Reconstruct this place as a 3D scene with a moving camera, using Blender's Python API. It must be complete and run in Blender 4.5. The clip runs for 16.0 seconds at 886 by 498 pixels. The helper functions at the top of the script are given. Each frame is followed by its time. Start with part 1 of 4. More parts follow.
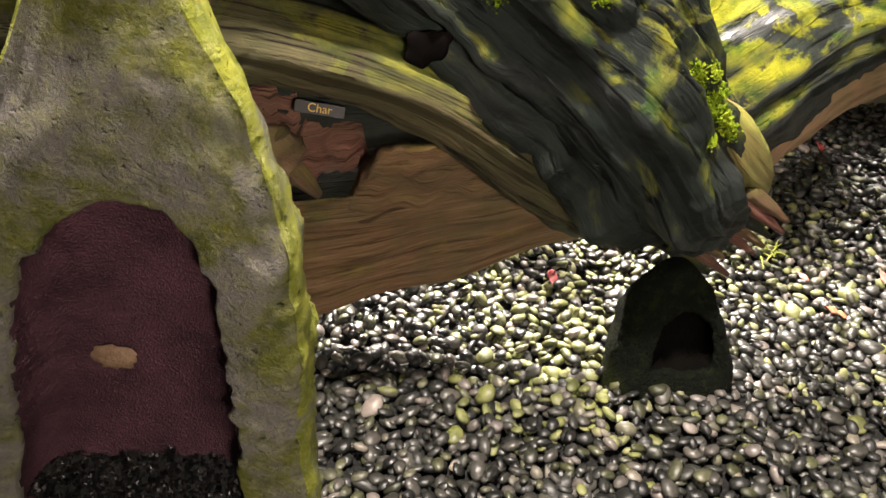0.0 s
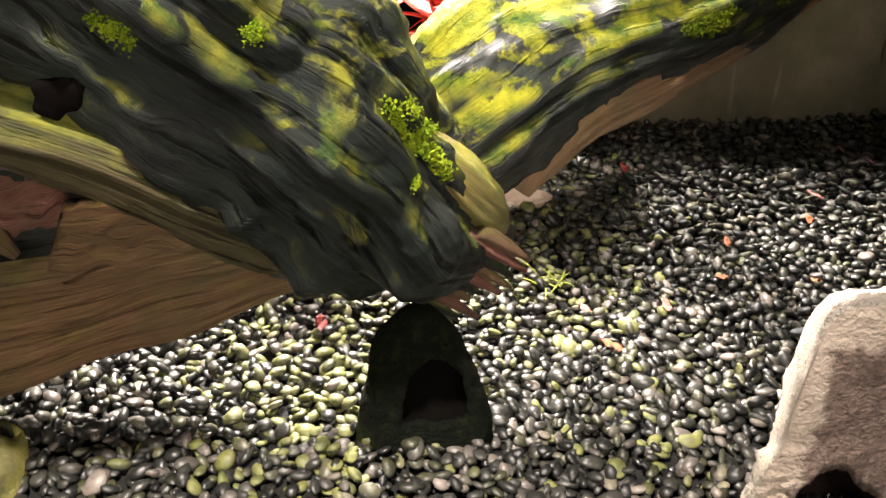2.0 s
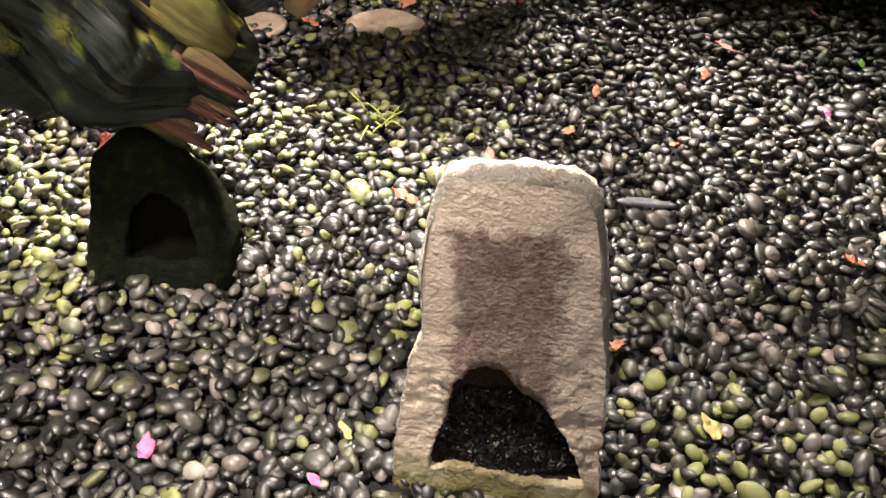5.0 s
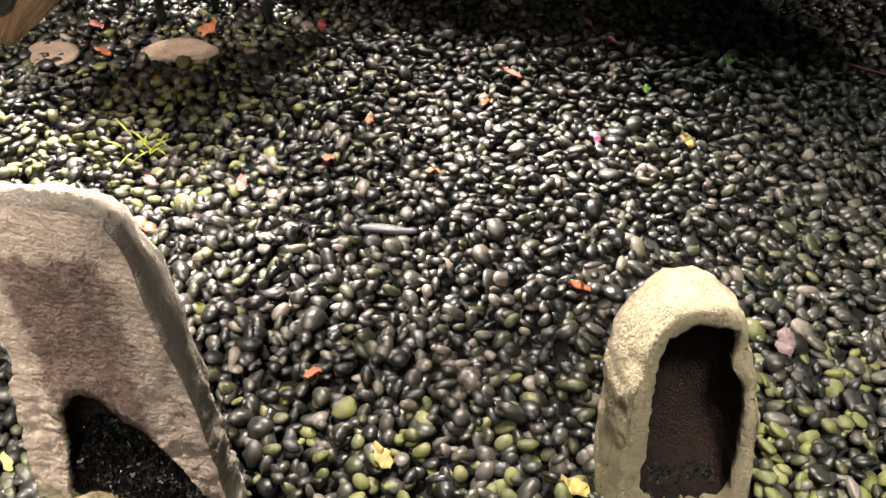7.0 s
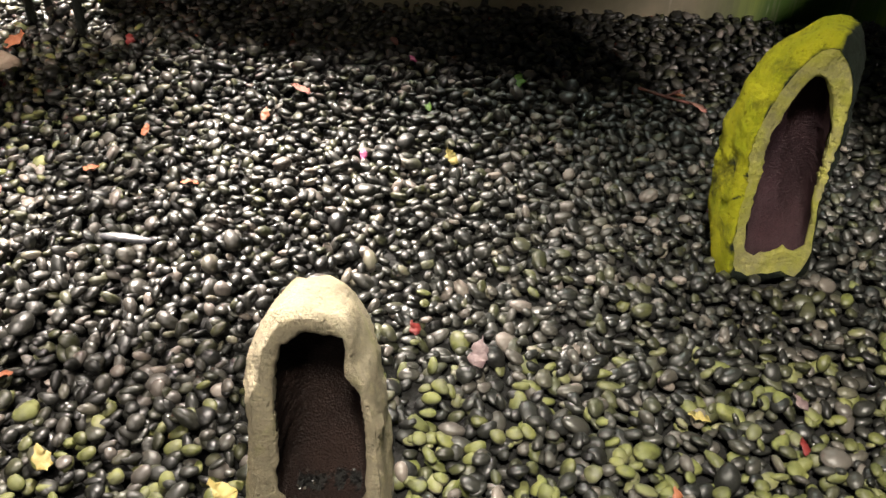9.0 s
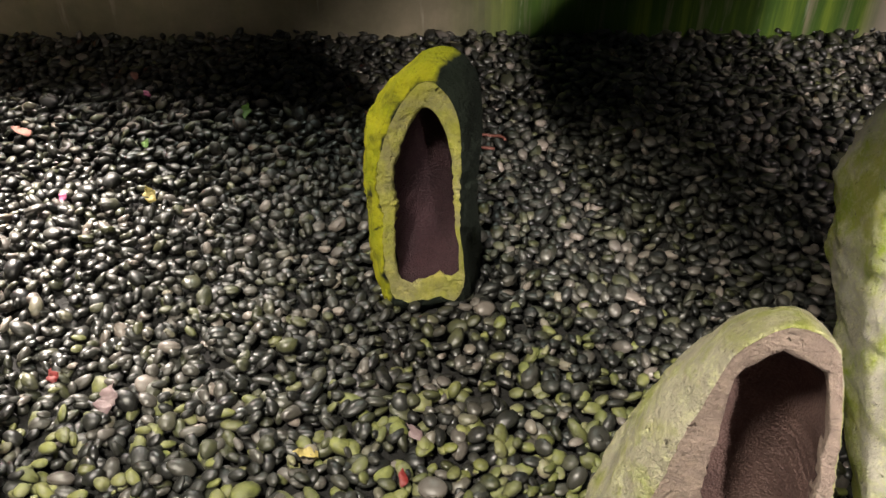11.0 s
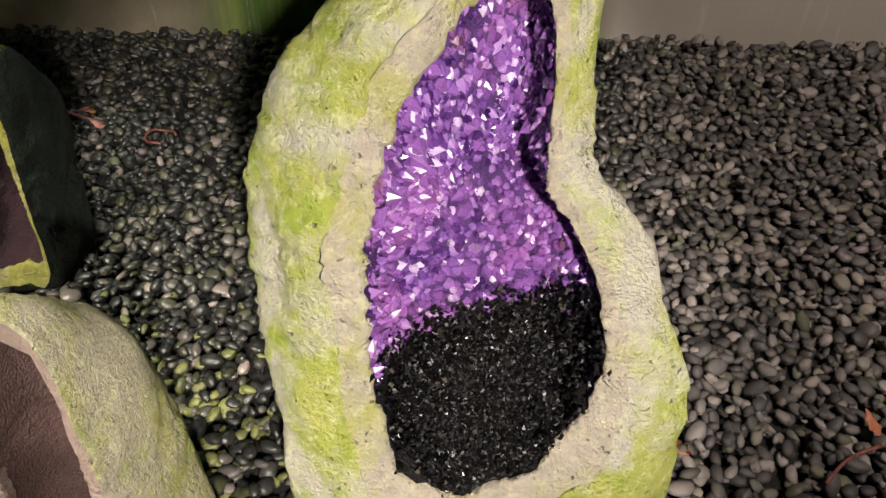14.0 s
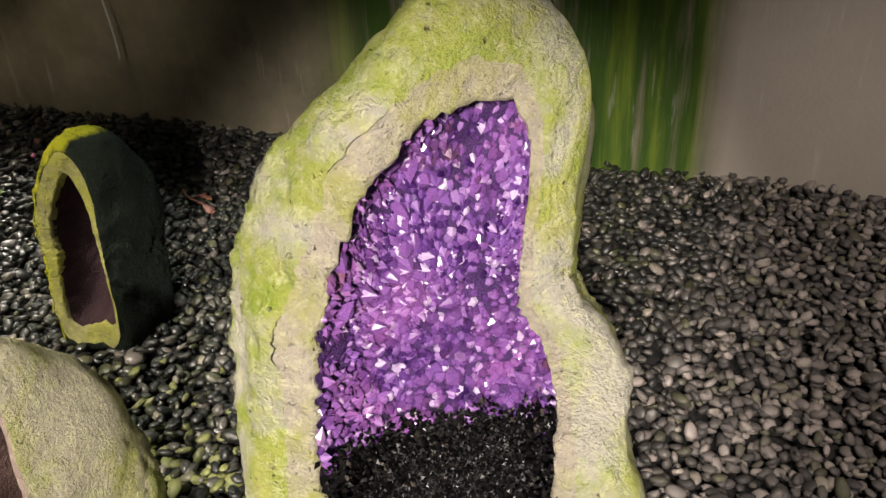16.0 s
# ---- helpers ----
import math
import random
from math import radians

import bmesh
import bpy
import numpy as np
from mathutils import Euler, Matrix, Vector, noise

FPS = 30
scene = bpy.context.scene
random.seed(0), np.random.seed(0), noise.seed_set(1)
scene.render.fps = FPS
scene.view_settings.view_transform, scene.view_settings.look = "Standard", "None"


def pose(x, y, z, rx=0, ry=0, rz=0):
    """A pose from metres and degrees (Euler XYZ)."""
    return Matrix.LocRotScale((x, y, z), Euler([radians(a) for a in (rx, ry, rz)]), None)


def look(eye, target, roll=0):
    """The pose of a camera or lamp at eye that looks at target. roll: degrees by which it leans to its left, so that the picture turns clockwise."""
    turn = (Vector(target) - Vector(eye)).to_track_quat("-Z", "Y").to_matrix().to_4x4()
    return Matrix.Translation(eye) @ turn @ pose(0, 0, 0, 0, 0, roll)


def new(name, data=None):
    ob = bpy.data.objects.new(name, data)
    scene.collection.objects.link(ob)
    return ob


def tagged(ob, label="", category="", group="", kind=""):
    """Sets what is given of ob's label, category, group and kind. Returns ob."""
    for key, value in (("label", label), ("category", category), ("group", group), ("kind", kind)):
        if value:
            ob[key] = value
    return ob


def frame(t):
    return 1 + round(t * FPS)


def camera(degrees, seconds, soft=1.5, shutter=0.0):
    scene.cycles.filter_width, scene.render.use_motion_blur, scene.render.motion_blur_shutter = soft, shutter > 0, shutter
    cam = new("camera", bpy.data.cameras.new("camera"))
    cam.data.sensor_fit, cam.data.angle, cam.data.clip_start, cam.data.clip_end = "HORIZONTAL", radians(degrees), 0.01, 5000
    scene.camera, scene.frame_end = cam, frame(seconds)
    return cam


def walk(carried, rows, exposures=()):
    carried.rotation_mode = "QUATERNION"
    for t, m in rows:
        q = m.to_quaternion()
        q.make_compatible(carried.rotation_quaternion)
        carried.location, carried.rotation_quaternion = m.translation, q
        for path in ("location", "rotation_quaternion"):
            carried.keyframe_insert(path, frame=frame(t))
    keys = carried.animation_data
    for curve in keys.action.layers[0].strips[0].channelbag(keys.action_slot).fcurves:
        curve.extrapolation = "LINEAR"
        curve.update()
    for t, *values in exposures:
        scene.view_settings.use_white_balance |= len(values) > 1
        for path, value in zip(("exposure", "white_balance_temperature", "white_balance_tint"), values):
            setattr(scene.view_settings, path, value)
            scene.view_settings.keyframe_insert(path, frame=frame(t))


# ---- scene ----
cam = camera(51.0, 16.0)
PATH = [
    (0, (0.397, -0.095, 1.426), (0.143, 1.547, 0.314), 0.1),
    (0.5, (0.489, -0.053, 1.431), (0.318, 1.631, 0.367), 1.5),
    (1, (0.605, -0.012, 1.426), (0.457, 1.695, 0.394), 1.4),
    (1.5, (0.69, 0.023, 1.419), (0.565, 1.734, 0.391), 0.4),
    (2, (0.78, 0.105, 1.406), (0.68, 1.782, 0.321), 0.2),
    (2.5, (0.905, 0.185, 1.374), (0.832, 1.799, 0.195), -0.1),
    (3, (1.037, 0.227, 1.359), (0.938, 1.796, 0.122), 0.8),
    (3.2, (1.113, 0.242, 1.356), (0.987, 1.801, 0.11), 1.6),
    (5.3, (1.486, 0.397, 1.291), (1.2, 1.814, -0.091), 1.3),
    (5.5, (1.541, 0.401, 1.29), (1.235, 1.815, -0.091), 1.5),
    (6, (1.716, 0.419, 1.291), (1.371, 1.847, -0.066), 1.7),
    (6.5, (1.847, 0.449, 1.293), (1.537, 1.907, -0.041), 1.2),
    (7, (1.956, 0.498, 1.287), (1.691, 1.97, -0.041), 1.0),
    (7.5, (2.096, 0.539, 1.285), (1.857, 2.002, -0.057), 0.8),
    (8, (2.24, 0.544, 1.29), (2.0, 2.011, -0.048), 1.2),
    (8.5, (2.39, 0.541, 1.3), (2.132, 2.033, -0.008), 2.6),
    (9, (2.507, 0.568, 1.306), (2.243, 2.07, 0.013), 2.2),
    (9.5, (2.659, 0.638, 1.327), (2.423, 2.152, 0.041), 1.5),
    (9.7, (2.714, 0.66, 1.33), (2.498, 2.181, 0.049), 1.0),
    (11.8, (3.466, 0.762, 1.42), (3.203, 2.253, 0.114), -1.3),
    (12, (3.523, 0.771, 1.425), (3.267, 2.263, 0.118), -1.7),
    (12.5, (3.718, 0.769, 1.428), (3.475, 2.267, 0.125), -1.0),
    (13, (3.895, 0.769, 1.436), (3.632, 2.279, 0.151), 0.2),
    (13.5, (4.019, 0.797, 1.423), (3.738, 2.306, 0.14), -0.2),
    (14, (4.145, 0.842, 1.419), (3.845, 2.333, 0.12), -0.1),
    (14.5, (4.253, 0.869, 1.42), (3.827, 2.32, 0.112), -0.9),
    (15, (4.419, 0.884, 1.416), (3.82, 2.301, 0.138), -1.0),
    (15.5, (4.493, 0.899, 1.411), (3.796, 2.348, 0.222), -1.8),
    (16, (4.498, 0.909, 1.414), (3.749, 2.416, 0.333), -2.2),
]
walk(cam, [(t, look(eye, target, roll)) for t, eye, target, roll in PATH])


# ---- light and world ----
world = bpy.data.worlds.new("world")
scene.world = world
world.use_nodes = True
sky = world.node_tree.nodes.new("ShaderNodeTexSky")
sky.sky_type, sky.sun_disc = "NISHITA", False
sky.sun_elevation, sky.sun_rotation = radians(14), radians(-50)
world_back = world.node_tree.nodes["Background"]
world_back.inputs["Strength"].default_value = 0.004
world.node_tree.links.new(sky.outputs[0], world_back.inputs["Color"])


def flood(name, eye, target, watts, cone, radius=0.12, colour=(1.0, 0.89, 0.79), blend=0.7):
    data = bpy.data.lights.new(name, "SPOT")
    data.energy, data.spot_size, data.spot_blend, data.shadow_soft_size, data.color = watts, radians(cone), blend, radius, colour
    lamp = new(name, data)
    lamp.matrix_world = look(eye, target)
    return lamp


# assumed garden floodlights, all outside the view, placed by how shade falls
flood("floodlight_back", (1.0, 4.5, 3.5), (1.05, 1.75, 0.0), 2100, 42, 0.3)
flood("floodlight_left_back", (-0.4, 4.7, 2.7), (0.7, 2.0, 0.1), 4700, 50, 0.25)
flood("floodlight_overhead", (0.3, 0.65, 3.7), (0.1, 1.35, 0.0), 1350, 56)
flood("floodlight_left", (1.15, -1.2, 1.7), (0.25, 1.35, 0.35), 230, 48, 0.12, (1.0, 0.86, 0.74))
flood("floodlight_front", (4.95, -0.65, 2.2), (3.95, 1.8, 0.5), 900, 27, 0.08, (1.0, 0.9, 0.82))
# added fill lamp that only lifts the tablet's face, no known source
flood("fill_tablet", (1.6, -0.5, 2.4), (1.4, 1.2, 0.25), 75, 40, 0.2, (1.0, 0.9, 0.8))
flood("floodlight_middle", (2.5, 0.3, 3.2), (2.9, 1.55, 0.0), 820, 36, 0.25, (1.0, 0.92, 0.78))
flood("floodlight_right_back", (2.1, 5.0, 3.4), (2.3, 1.9, 0.0), 160, 34, 0.1, (0.85, 1.0, 0.88))
flood("floodlight_side", (5.8, 0.9, 3.3), (4.95, 2.85, 0.1), 480, 40, 0.15, (1.0, 0.86, 0.78))
# two more added fills: one brightens the mossy geode, one the wall
flood("fill_moss", (1.5, 0.9, 2.9), (2.86, 2.2, 0.5), 120, 12, 0.1, (1.0, 0.95, 0.7))
flood("fill_wall", (2.9, 0.1, 3.0), (1.85, 3.2, 0.7), 120, 20, 0.2, (1.0, 0.9, 0.75))


# ---- materials ----
class Nodes:
    """A node material with short calls for the usual nodes."""

    def __init__(self, name):
        self.mat = bpy.data.materials.new(name)
        self.mat.use_nodes = True
        self.tree = self.mat.node_tree
        self.bsdf = self.tree.nodes["Principled BSDF"]

    def add(self, kind, ins=None, **props):
        n = self.tree.nodes.new(kind)
        for k, v in props.items():
            setattr(n, k, v)
        for k, v in (ins or {}).items():
            self.put(n.inputs[k], v)
        return n

    def put(self, socket, v):
        if isinstance(v, bpy.types.NodeSocket):
            self.tree.links.new(v, socket)
        elif isinstance(v, tuple) and len(v) == 3 and socket.type == "RGBA":
            socket.default_value = (*v, 1)
        else:
            socket.default_value = v

    def coords(self, which="Object", scale=(1, 1, 1)):
        c = self.add("ShaderNodeTexCoord").outputs[which]
        return self.add("ShaderNodeMapping", {"Vector": c, "Scale": scale}).outputs[0]

    def noise(self, vec, scale, detail=5.0, rough=0.6, warp=0.0):
        return self.add("ShaderNodeTexNoise", {"Vector": vec, "Scale": scale, "Detail": detail, "Roughness": rough, "Distortion": warp}).outputs["Fac"]

    def ramp(self, fac, stops):
        r = self.add("ShaderNodeValToRGB", {"Fac": fac})
        els = r.color_ramp.elements
        while len(els) < len(stops):
            els.new(0.5)
        for e, (p, c) in zip(els, stops):
            e.position = p
            e.color = (c, c, c, 1) if isinstance(c, (int, float)) else (*c, 1)
        return r.outputs["Color"]

    def mix(self, fac, a, b, kind="MIX"):
        m = self.add("ShaderNodeMix", data_type="RGBA", blend_type=kind)
        self.put(m.inputs[0], fac)
        self.put(m.inputs[6], a)
        self.put(m.inputs[7], b)
        return m.outputs[2]

    def math(self, op, a, b=0.0):
        return self.add("ShaderNodeMath", {0: a, 1: b}, operation=op).outputs[0]

    def up(self):
        g = self.add("ShaderNodeNewGeometry")
        return self.add("ShaderNodeSeparateXYZ", {0: g.outputs["Normal"]}).outputs["Z"]

    def attr(self, name):
        return self.add("ShaderNodeAttribute", attribute_name=name).outputs["Fac"]

    def bump(self, height, strength, distance):
        b = self.add("ShaderNodeBump", {"Height": height, "Strength": strength, "Distance": distance})
        self.put(self.bsdf.inputs["Normal"], b.outputs[0])

    def done(self, colour, rough, **other):
        self.put(self.bsdf.inputs["Base Color"], colour)
        self.put(self.bsdf.inputs["Roughness"], rough)
        for k, v in other.items():
            self.put(self.bsdf.inputs[k.replace("_", " ")], v)
        return self.mat


def pebble_material(name, per_object):
    n = Nodes(name)
    v = n.coords()
    tone = n.add("ShaderNodeObjectInfo").outputs["Random"] if per_object else n.attr("tone")
    moss, dry = n.attr("moss"), n.attr("dry")
    base = n.ramp(tone, [(0.0, (0.007, 0.007, 0.007)), (0.35, (0.017, 0.018, 0.016)), (0.6, (0.034, 0.034, 0.029)), (0.8, (0.062, 0.058, 0.049)), (0.93, (0.125, 0.11, 0.098)), (1.0, (0.28, 0.235, 0.205))])
    speck = n.noise(v, 260.0, 4.0)
    base = n.mix(n.ramp(speck, [(0.45, 0.0), (0.8, 0.3)]), base, (0.1, 0.096, 0.085))
    dusty = n.mix(n.ramp(tone, [(0.0, 0.05), (0.6, 0.3), (1.0, 1.0)]), (0.02, 0.018, 0.017), (0.27, 0.235, 0.21))
    base = n.mix(dry, base, dusty)
    patch = n.ramp(n.noise(v, 34.0, 4.0), [(0.32, 0.0), (0.62, 1.0)])
    green = n.mix(n.noise(v, 22.0), (0.10, 0.14, 0.02), (0.34, 0.33, 0.1))
    film = n.math("MULTIPLY", n.math("MULTIPLY", moss, n.add("ShaderNodeMapRange", {0: patch, 3: 0.35}).outputs[0]), n.add("ShaderNodeMapRange", {0: n.up(), 1: -0.2, 2: 0.6}).outputs[0])
    colour = n.mix(film, base, green)
    n.bump(n.math("ADD", speck, n.noise(v, 70.0)), 0.18, 0.003)
    wet = n.ramp(n.noise(v, 9.0), [(0.35, 0.3), (0.7, 0.52)])
    rough = n.math("ADD", wet, n.math("ADD", n.math("MULTIPLY", dry, 0.3), n.math("MULTIPLY", film, 0.3)))
    return n.done(colour, rough, Specular_IOR_Level=0.75)


def geode_shell_material(name, pale, moss_a, moss_b, cover, dark=(0.05, 0.055, 0.04), side=None, gloss=0.25):
    """Plastered stone crust with algae; cover: how much of it is green; side: faces turned from it stay bare."""
    n = Nodes(name)
    v = n.coords()
    grain, lump, wide = n.noise(v, 140.0, 6.0, 0.7), n.noise(v, 26.0, 6.0, 0.65), n.noise(v, 5.5, 5.0, 0.6, 0.6)
    stone = n.mix(n.ramp(lump, [(0.3, 0.0), (0.7, 1.0)]), tuple(c * 0.72 for c in pale), pale)
    algae = n.mix(n.ramp(n.noise(v, 14.0), [(0.3, 0.0), (0.7, 1.0)]), moss_a, moss_b)
    mask = n.ramp(n.math("ADD", n.math("MULTIPLY", wide, 0.72), n.math("MULTIPLY", lump, 0.28)), [(0.62 - 0.34 * cover, 0.0), (0.72 - 0.3 * cover, 0.92)])
    # keeps algae to one side, which also paints the shaded side dark
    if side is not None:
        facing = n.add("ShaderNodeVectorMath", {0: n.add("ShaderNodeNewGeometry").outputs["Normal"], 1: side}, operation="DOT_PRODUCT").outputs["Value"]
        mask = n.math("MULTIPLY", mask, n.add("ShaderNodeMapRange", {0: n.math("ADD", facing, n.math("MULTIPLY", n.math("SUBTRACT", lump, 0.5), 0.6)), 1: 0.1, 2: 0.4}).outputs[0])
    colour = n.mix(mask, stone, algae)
    pits = n.ramp(n.noise(v, 75.0, 3.0, 0.5), [(0.24, 1.0), (0.34, 0.0)])
    colour = n.mix(n.math("MULTIPLY", pits, n.ramp(wide, [(0.42, 0.1), (0.6, 0.85)])), colour, dark)
    streak = n.ramp(n.noise(n.coords("Object", (1, 1, 0.22)), 24.0, 5.0), [(0.6, 0.0), (0.78, 0.5)])
    colour = n.mix(streak, colour, tuple(0.5 * c for c in pale))
    colour = n.mix(n.ramp(grain, [(0.3, 0.5), (0.42, 0.0)]), colour, tuple(0.45 * c for c in pale))
    flakes = n.ramp(n.noise(v, 45.0, 6.0, 0.75), [(0.5, 0.0), (0.68, 0.7)])
    colour = n.mix(flakes if side is None else n.math("MULTIPLY", flakes, mask), colour, tuple(min(0.85, 0.66 * (c + d)) for c, d in zip(pale, moss_b)))
    n.bump(n.math("ADD", n.math("MULTIPLY", lump, 1.4), n.math("ADD", n.math("MULTIPLY", grain, 0.8), n.math("MULTIPLY", pits, -0.9))), 1.0, 0.018)
    return n.done(colour, 0.86, Specular_IOR_Level=gloss)


def cavity_material(name, a, b, sparkle=0.45, grit_line=None, gloss=0.3):
    n = Nodes(name)
    v = n.coords()
    cells = n.add("ShaderNodeTexVoronoi", {"Vector": v, "Scale": 260.0}).outputs
    wide = n.noise(v, 10.0, 5.0)
    colour = n.mix(n.ramp(wide, [(0.3, 0.0), (0.72, 1.0)]), a, b)
    colour = n.mix(n.ramp(cells["Distance"], [(0.1, 0.0), (0.7, 0.4)]), colour, tuple(c * 0.4 for c in a))
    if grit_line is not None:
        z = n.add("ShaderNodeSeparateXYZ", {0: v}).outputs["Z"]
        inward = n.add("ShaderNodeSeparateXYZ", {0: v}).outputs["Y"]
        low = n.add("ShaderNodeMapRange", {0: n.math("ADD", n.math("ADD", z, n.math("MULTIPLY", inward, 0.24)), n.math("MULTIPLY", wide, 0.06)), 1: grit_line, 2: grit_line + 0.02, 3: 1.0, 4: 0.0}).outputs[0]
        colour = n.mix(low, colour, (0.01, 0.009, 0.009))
    n.bump(n.math("ADD", cells["Distance"], n.math("MULTIPLY", n.noise(v, 85.0, 6.0, 0.75), 1.6)), 0.65, 0.006)
    return n.done(colour, sparkle + 0.15, Specular_IOR_Level=gloss)


def crystal_material():
    n = Nodes("amethyst")
    v = n.coords()
    r = n.add("ShaderNodeNewGeometry").outputs["Random Per Island"]
    colour = n.ramp(r, [(0.0, (0.03, 0.008, 0.07)), (0.35, (0.11, 0.04, 0.2)), (0.7, (0.23, 0.1, 0.36)), (0.9, (0.42, 0.24, 0.54)), (1.0, (0.74, 0.64, 0.8))])
    rose = n.ramp(n.noise(v, 6.0, 3.0), [(0.45, 0.0), (0.66, 0.75)])
    colour = n.mix(rose, colour, (0.36, 0.13, 0.40))
    rust = n.ramp(n.noise(v, 8.5, 4.0), [(0.6, 0.0), (0.74, 0.6)])
    colour = n.mix(rust, colour, (0.25, 0.11, 0.06))
    n.bump(n.noise(v, 160.0, 3.0), 0.15, 0.002)
    return n.done(colour, n.ramp(r, [(0.0, 0.08), (1.0, 0.3)]), Specular_IOR_Level=0.8)


def grit_material():
    n = Nodes("black_grit")
    r = n.add("ShaderNodeNewGeometry").outputs["Random Per Island"]
    colour = n.ramp(r, [(0.0, (0.0015, 0.0015, 0.0015)), (0.75, (0.004, 0.0035, 0.0035)), (0.96, (0.012, 0.01, 0.009)), (1.0, (0.09, 0.075, 0.06))])
    return n.done(colour, n.ramp(r, [(0.0, 0.25), (1.0, 0.55)]), Specular_IOR_Level=0.35)


def wood_material(name, pale, deep, moss, wet=0.45, cracks=1.0):
    """Weathered driftwood: grain runs along the limb by its UV map, moss on what faces up."""
    n = Nodes(name)
    v = n.coords()
    g = n.coords("UV", (7.0, 0.9, 1.0))
    fibre, crack, wide = n.noise(g, 9.0, 8.0, 0.7, 0.5), n.noise(g, 4.0, 5.0, 0.55, 0.9), n.noise(v, 5.0, 5.0, 0.6, 0.8)
    colour = n.mix(n.ramp(fibre, [(0.3, 0.0), (0.72, 1.0)]), deep, pale)
    colour = n.mix(n.ramp(wide, [(0.4, 0.0), (0.68, 0.8)]), colour, tuple(0.4 * (a + b) * s for a, b, s in zip(pale, deep, (0.7, 1.0, 0.85))))
    cut = n.math("MULTIPLY", n.ramp(crack, [(0.36, 1.0), (0.43, 0.0)]), cracks)
    colour = n.mix(n.ramp(n.noise(v, 3.2, 4.0, 0.6, 0.6), [(0.46, 0.0), (0.6, 0.8 * cracks)]), colour, tuple(0.1 * a + b for a, b in zip(pale, deep)))
    colour = n.mix(cut, colour, tuple(0.25 * c for c in deep))
    growth = n.math("MULTIPLY", n.ramp(n.noise(v, 9.0, 6.0, 0.65, 0.4), [(0.5 - 0.12 * moss, 0.0), (0.56 - 0.1 * moss, 1.0)]), n.add("ShaderNodeMapRange", {0: n.up(), 1: 0.05, 2: 0.55}).outputs[0])
    growth = n.math("MULTIPLY", growth, min(1.0, moss * 1.4))
    fuzz = n.noise(v, 190.0, 4.0)
    green = n.mix(n.ramp(n.noise(v, 17.0), [(0.35, 0.0), (0.65, 1.0)]), (0.07, 0.15, 0.008), (0.56, 0.54, 0.03))
    colour = n.mix(growth, colour, green)
    n.bump(n.math("ADD", n.math("ADD", fibre, n.math("MULTIPLY", cut, -1.2)), n.math("MULTIPLY", n.math("MULTIPLY", fuzz, growth), 1.2)), 0.9, 0.012)
    rough = n.math("ADD", n.ramp(wide, [(0.3, wet - 0.12), (0.7, wet + 0.15)]), n.math("MULTIPLY", growth, 0.35))
    return n.done(colour, rough, Specular_IOR_Level=0.35)


def concrete_material():
    n = Nodes("stained_concrete")
    v = n.coords()
    drip = n.noise(n.coords("Object", (1, 1, 0.06)), 9.0, 6.0, 0.65)
    cloud, fine = n.noise(v, 3.2, 6.0, 0.65), n.noise(v, 60.0, 5.0)
    x = n.add("ShaderNodeSeparateXYZ", {0: n.add("ShaderNodeTexCoord").outputs["Object"]}).outputs["X"]
    clean = n.add("ShaderNodeMapRange", {0: n.math("ADD", x, n.math("MULTIPLY", drip, 0.1)), 1: 3.24, 2: 3.34}).outputs[0]
    colour = n.mix(n.ramp(cloud, [(0.35, 0.0), (0.7, 1.0)]), (0.15, 0.13, 0.09), (0.3, 0.25, 0.18))
    colour = n.mix(clean, colour, n.mix(cloud, (0.3, 0.27, 0.23), (0.4, 0.365, 0.31)))
    band = n.math("MULTIPLY", n.add("ShaderNodeMapRange", {0: x, 1: 1.9, 2: 2.15}).outputs[0], n.math("SUBTRACT", 1.0, clean))
    algae = n.math("MULTIPLY", n.ramp(drip, [(0.32, 0.0), (0.46, 1.0)]), n.add("ShaderNodeMapRange", {0: band, 3: 0.12}).outputs[0])
    algae = n.math("MULTIPLY", algae, n.math("SUBTRACT", 1.0, clean))
    colour = n.mix(algae, colour, n.mix(n.ramp(drip, [(0.5, 0.0), (0.7, 1.0)]), (0.035, 0.075, 0.008), (0.16, 0.22, 0.02)))
    colour = n.mix(n.ramp(n.noise(n.coords("Object", (1, 1, 0.1)), 26.0, 4.0), [(0.62, 0.0), (0.76, 0.4)]), colour, (0.55, 0.52, 0.45))
    n.bump(n.math("ADD", fine, cloud), 0.35, 0.004)
    return n.done(colour, 0.8, Specular_IOR_Level=0.3)


def plain_material(name, a, b, scale, rough, bump=0.3, depth=0.003, **other):
    n = Nodes(name)
    v = n.coords()
    k = n.noise(v, scale, 6.0, 0.65)
    n.bump(n.noise(v, scale * 4, 5.0), bump, depth)
    return n.done(n.mix(n.ramp(k, [(0.3, 0.0), (0.7, 1.0)]), a, b), rough, **other)


M_PEBBLE, M_PEBBLE_ONE = pebble_material("pebbles", False), pebble_material("pebble", True)
M_SOIL = plain_material("damp_soil", (0.004, 0.004, 0.0035), (0.01, 0.009, 0.008), 30.0, 0.85, 0.6, 0.01)
M_CONCRETE = concrete_material()
M_BIG = geode_shell_material("lime_crust", (0.78, 0.74, 0.6), (0.33, 0.45, 0.012), (0.6, 0.6, 0.14), 0.58)
M_CREAM = geode_shell_material("cream_lime_crust", (0.72, 0.66, 0.48), (0.34, 0.42, 0.03), (0.66, 0.62, 0.26), 0.4)
M_RIM_BIG = geode_shell_material("pale_lime_rim", (0.7, 0.62, 0.49), (0.46, 0.47, 0.1), (0.64, 0.6, 0.3), 0.42)
M_TABLET = geode_shell_material("pink_crust", (0.66, 0.58, 0.5), (0.36, 0.31, 0.22), (0.42, 0.38, 0.25), 0.25)
